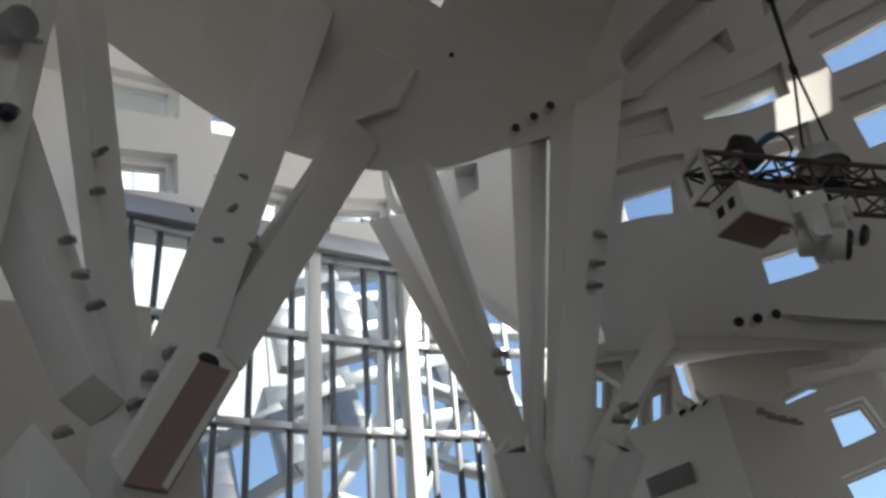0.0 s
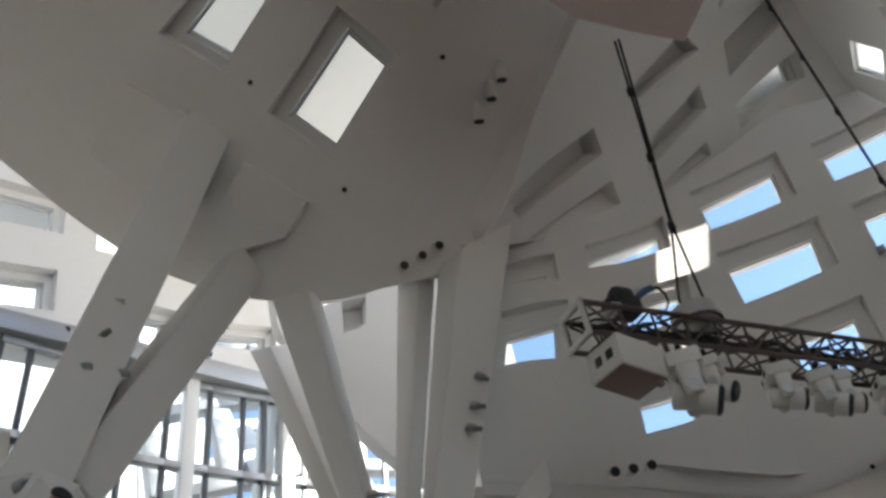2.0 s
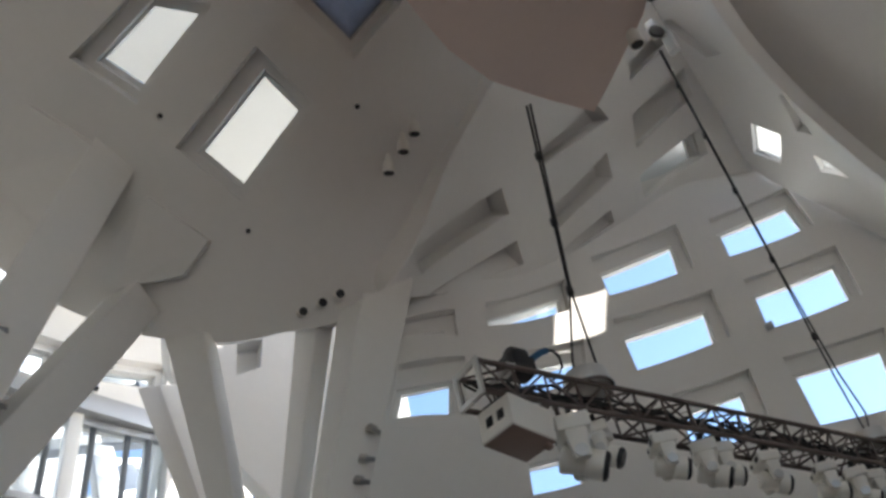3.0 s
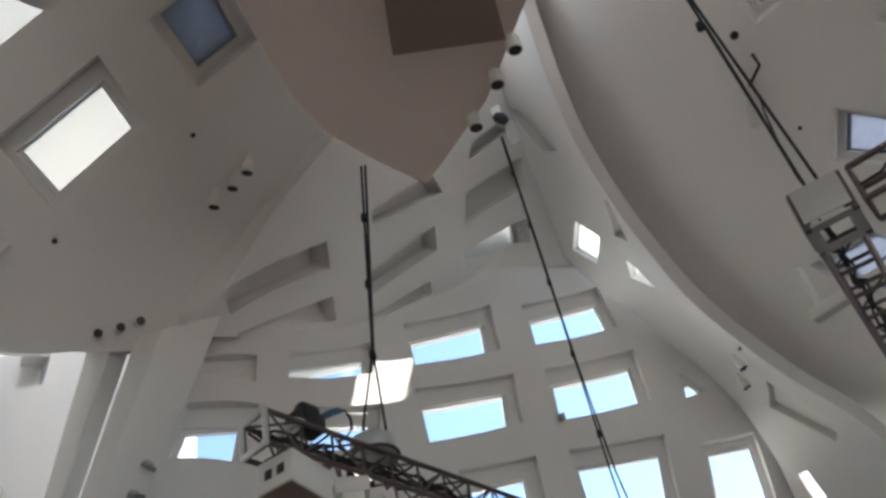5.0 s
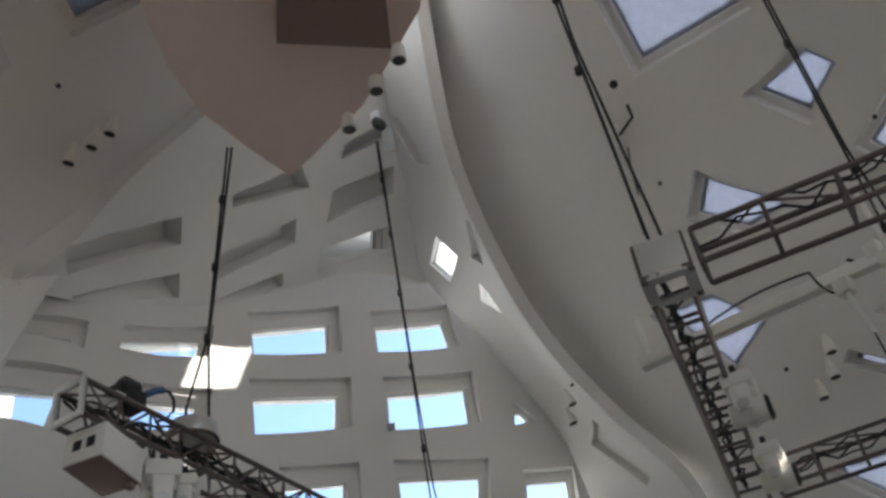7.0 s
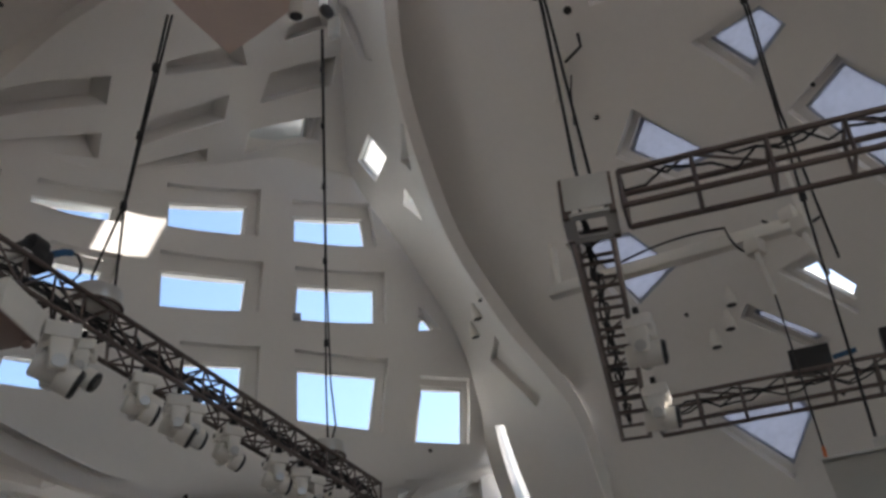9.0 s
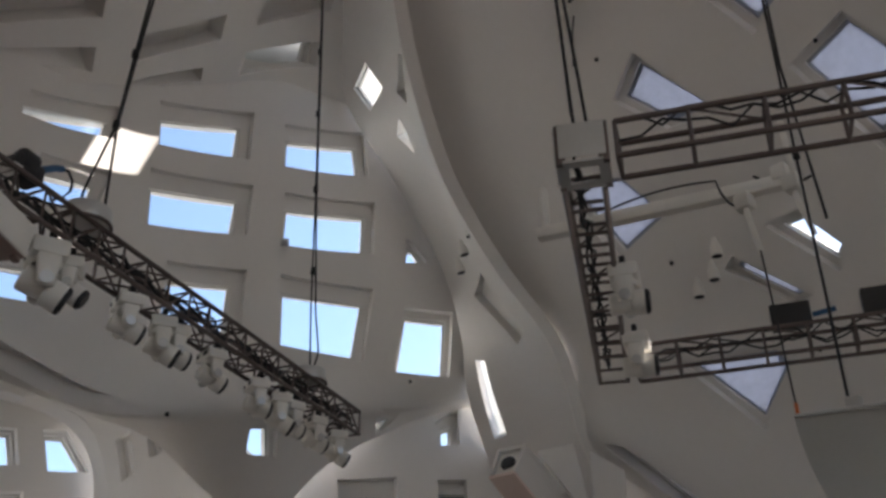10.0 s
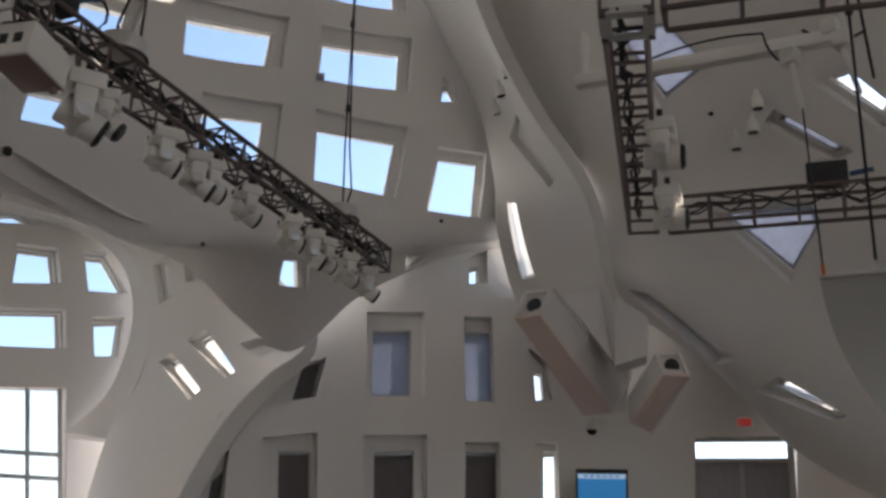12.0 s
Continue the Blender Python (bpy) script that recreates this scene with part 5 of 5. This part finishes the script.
for c, sx, sz in (((6.85, 8.78, 13.25), 0.42, 0.12), ((6.62, 8.62, 13.1), 0.14, 0.3), ((6.92, 8.8, 13.0), 0.12, 0.4)):
    part("clamp", block(bmesh.new(), Matrix.Translation(c) @ Matrix.Rotation(radians(35), 4, "Z"), sx, 0.16, sz, 0.015), SILVER, br)
bm = bmesh.new()
drum(bm, Matrix.Translation((6.6, 8.55, 12.95)) @ Matrix.Rotation(radians(90), 4, "X"), 0.12, 0.12, 0.06, 18, 0.006)
part("sheave", bm, BLACK, br)

# ---- folded capitals where the limbs meet the ceiling ----
def capital(label, loop, depth):
    c = thing("capital", label, "capital", loop[0], kind="structure")
    loop = [Vector(p) for p in loop]
    n = sum(((loop[(i + 1) % len(loop)] - loop[i]).cross(loop[(i + 2) % len(loop)] - loop[i]) for i in range(len(loop))), Vector()).normalized()
    if n.dot(loop[0]) < 0:
        n = -n
    part("fold", slab_mesh(loop, n, depth), PLASTER, c, smooth=0)


capital("faceted plaster fold where the great limb meets the ceiling", [(-0.58, 8.35, 9.85), (0.07, 8.59, 9.36), (-0.23, 8.85, 9.09), (-0.95, 9.06, 9.14), (-1.22, 9.01, 9.36)], 0.4)
capital("shallow plaster facet in the ceiling above the limb", [(-1.81, 7.85, 10.85), (-1.08, 8.07, 10.34), (-1.74, 8.81, 9.88), (-2.33, 8.55, 10.48)], 0.3)

# ---- plaster block in the alcove's mouth ----
blk = thing("plaster_block", "white plaster block with a vent at the alcove mouth", "plaster block", (2.6, 12.4, 0))
plan = ((1.72, 12.75), (2.98, 11.9), (4.3, 13.1), (3.4, 14.6))
part("body", prism(plan, 0.0, 6.22), PLASTER, blk, smooth=0)
side = (Vector((2.98, 11.9, 0)) - Vector((1.72, 12.75, 0))).normalized()
m = Matrix.Translation((2.2, 12.4, 5.42)) @ Matrix.Rotation(math.atan2(side.y, side.x), 4, "Z")
part("vent", block(bmesh.new(), m, 0.62, 0.04, 0.26, 0.004), FRAME, blk, "grey louvred vent", smooth=0)
for k in range(6):
    part("slat", block(bmesh.new(), m @ Matrix.Translation((0, -0.03, -0.1 + 0.04 * k)) @ Matrix.Rotation(radians(30), 4, "X"), 0.58, 0.03, 0.006), FRAME, blk, smooth=0)
for p in ((2.52, 12.25, 6.3), (2.66, 12.18, 6.3), (2.80, 12.1, 6.3)):
    spot(p, Vector(p) + Vector((0.2, -0.6, -1.0)), 0.06, 0.16)
for p in ((3.35, 12.2, 5.95), (3.5, 12.34, 5.92), (3.66, 12.48, 5.9), (3.82, 12.6, 5.88)):
    flag_lamp(Vector(p) + Vector((0.1, -0.15, 0)), 20)

# ---- glazed screen and what stands outside ----
SCREEN_Z = (0.1, 3.1, 6.2, 7.82, 9.42, 10.95)


def screen_line(s, z):
    """Along the screen by s metres from its first post; the posts lean a little."""
    a, b = np.array((-5.2, 12.0)), np.array((2.2, 17.1))
    d = (b - a) / np.linalg.norm(b - a)
    p = a + d * (s + 0.10 * (z - 8.9))
    bow = 0.35 * math.sin(math.pi * min(max(s / 9.0, 0), 1))
    return Vector((p[0] - d[1] * bow, p[1] + d[0] * bow, z))


gs = thing("curtain_wall", "tall grey metal glazed screen with slender mullions", "curtain wall", screen_line(4, 0), kind="structure")
POSTS = [(0.6, 0.05), (1.05, 0.05), (1.55, 0.05), (2.1, 0.05), (2.62, 0.05), (3.30, 0.06), (3.68, 0.19), (4.02, 0.05), (4.62, 0.05), (5.0, 0.09), (5.40, 0.30), (5.75, 0.05), (6.2, 0.05), (6.55, 0.05), (6.8, 0.2), (7.3, 0.05), (7.9, 0.05), (8.5, 0.05)]
for s, w in POSTS:
    p, q = screen_line(s, 11.3), screen_line(s, 0.0)
    wide = w > 0.15
    part("post" if wide else "mullion", block(bmesh.new(), aim((p + q) / 2, p, 0), w, 0.22 if wide else 0.1, (p - q).length, 0.008), WHITE_FRAME if wide else BRONZE, gs, smooth=25)
for z, h in ((3.1, 0.14), (6.2, 0.16), (7.82, 0.16), (9.42, 0.16), (10.95, 0.12)):
    for (s, _), (e, _) in zip(POSTS, POSTS[1:]):
        p, q = screen_line(s, z), screen_line(e, z)
        part("transom", block(bmesh.new(), aim((p + q) / 2, q), h, 0.12, (p - q).length, 0.006), FRAME, gs, smooth=25)
for z0, z1 in zip(SCREEN_Z, SCREEN_Z[1:]):
    for (s, _), (e, _) in zip(POSTS, POSTS[1:]):
        loop = [screen_line(s + 0.02, z0), screen_line(e - 0.02, z0), screen_line(e - 0.02, z1), screen_line(s + 0.02, z1)]
        n = (loop[1] - loop[0]).cross(Vector((0, 0, 1))).normalized()
        pane = part("pane", slab_mesh([p - n * 0.02 for p in loop], -n, 0.012), GLASS, gs, smooth=0)
        pane.visible_shadow = False
bm = bmesh.new()
p, q = screen_line(-0.2, 11.2), screen_line(5.3, 11.2)
block(bm, aim((p + q) / 2, q), 0.3, 0.34, (p - q).length, 0.01)
part("head_trim", bm, FRAME, gs)


def steel_shell(label, corner, along, rise, nu, nv, bar, bow):
    """A bowed steel skin with a grid of rectangular openings."""
    corner, along, rise = Vector(corner), Vector(along), Vector(rise)
    ob = thing("steel_shell", label, "steel shell", corner, "steel shells outside")
    n = along.cross(rise).normalized()

    def spot_at(u, v):
        return corner + along * u + rise * v + n * bow * (math.sin(math.pi * u) + 0.6 * math.sin(2.2 * v))

    for i in range(nu + 1):
        u = i / nu
        path = [spot_at(u, k / 8) for k in range(9)]
        for a, b in zip(path, path[1:]):
            part("rib", block(bmesh.new(), aim((a + b) / 2, b), bar, bar * 0.5, (a - b).length + 0.02, 0.01), CLAD, ob, smooth=25)
    for j in range(nv + 1):
        v = j / nv
        for i in range(nu):
            a, b = spot_at(i / nu, v), spot_at((i + 1) / nu, v)
            part("rail", block(bmesh.new(), aim((a + b) / 2, b), bar * 0.8, bar * 0.5, (a - b).length, 0.01), CLAD, ob, smooth=25)


steel_shell("bright stainless steel skin with rectangular openings outside", (-7.5, 21.5, 8.5), (8.5, 6.0, 4.5), (-1.5, 3.5, 5.5), 6, 3, 0.7, 1.0)
steel_shell("leaning stainless steel lattice outside the glass", (-5.0, 17.0, 4.5), (3.5, 5.0, 7.5), (4.5, 3.0, -1.0), 5, 3, 0.42, 0.6)
steel_shell("stainless steel lattice folding down to the paving", (-9.0, 19.0, 2.0), (7.0, 4.0, 1.0), (2.0, 5.0, 6.5), 6, 2, 0.6, -0.8)
steel_shell("high stainless steel lattice above the court", (-3.5, 18.5, 11.0), (7.0, 5.0, 1.5), (-1.0, 1.5, 4.0), 6, 2, 0.5, 0.7)
PALE = material("white_render", (0.78, 0.77, 0.75), 0.7, vary=0.04, scale=1.0, bump=0.1)


def far_block(label, place, turn, w, d, h, cols, rows):
    ob = thing("pale_building", label, "building", place)
    m = Matrix.Translation(place) @ Matrix.Rotation(radians(turn), 4, "Z")
    part("facade", block(bmesh.new(), m @ Matrix.Translation((0, 0, h / 2)), w, d, h, 0.05), PALE, ob, smooth=25)
    part("roof", block(bmesh.new(), m @ Matrix.Translation((0, 0, h + 0.15)), w + 0.6, d + 0.6, 0.3, 0.04), PALE, ob, smooth=25)
    for i in range(cols):
        for j in range(rows - 2, rows):
            x, z = -w / 2 + w * (i + 0.5) / cols, 1.0 + (h - 1.4) * (j + 0.5) / rows
            part("window", block(bmesh.new(), m @ Matrix.Translation((x, -d / 2 - 0.01, z)), w / cols * 0.5, 0.08, h / rows * 0.5, 0.01), LENS, ob, smooth=25)


far_block("white rendered building beyond the court, sunlit", (-4.0, 36.0, 0), 50, 24, 8, 11.0, 12, 8)

# glazing in the alcove's end wall
eg = thing("alcove_glazing", "tall glazed opening with dark bars in the alcove", "glazing", (6.9, 18.1, 0), kind="structure")
for a, b, w in (((7.5, 18.0, 5.45), (7.95, 17.9, 2.6), 0.07), ((6.95, 18.08, 5.4), (7.4, 18.0, 2.6), 0.035), ((6.3, 18.2, 4.15), (7.75, 17.97, 4.22), 0.05), ((6.3, 18.2, 5.38), (7.6, 18.0, 5.46), 0.05), ((6.4, 18.2, 3.75), (7.8, 17.95, 3.8), 0.06)):
    a, b = Vector(a), Vector(b)
    part("bar", block(bmesh.new(), aim((a + b) / 2, b), w, 0.08, (a - b).length, 0.006), FRAME, eg, smooth=25)

# curved white skin outside the high windows
cw = thing("cladding_wall", "curved white metal cladding outside the high windows", "cladding", (-8.0, 18.0, 0))
for i in range(7):
    a0, a1 = -36 + 4.0 * i, -36 + 4.0 * i + 3.9
    for j in range(8):
        z0, z1 = 0.05 + 3.0 * j, 3.0 * j + 3.0
        if a1 > -24 and z0 < 11.5:
            continue
        loop = []
        for a, z in ((a0, z0), (a1, z0), (a1, z1), (a0, z1)):
            r = 21.0 + 0.12 * (a + 36) + 0.06 * max(z - 9, 0) ** 1.4
            loop.append(Vector((r * math.sin(radians(a)), r * math.cos(radians(a)), z)))
        part("panel", slab_mesh(loop, Vector((math.sin(radians(a0)), math.cos(radians(a0)), 0)), 0.12), PALE, cw, smooth=0)
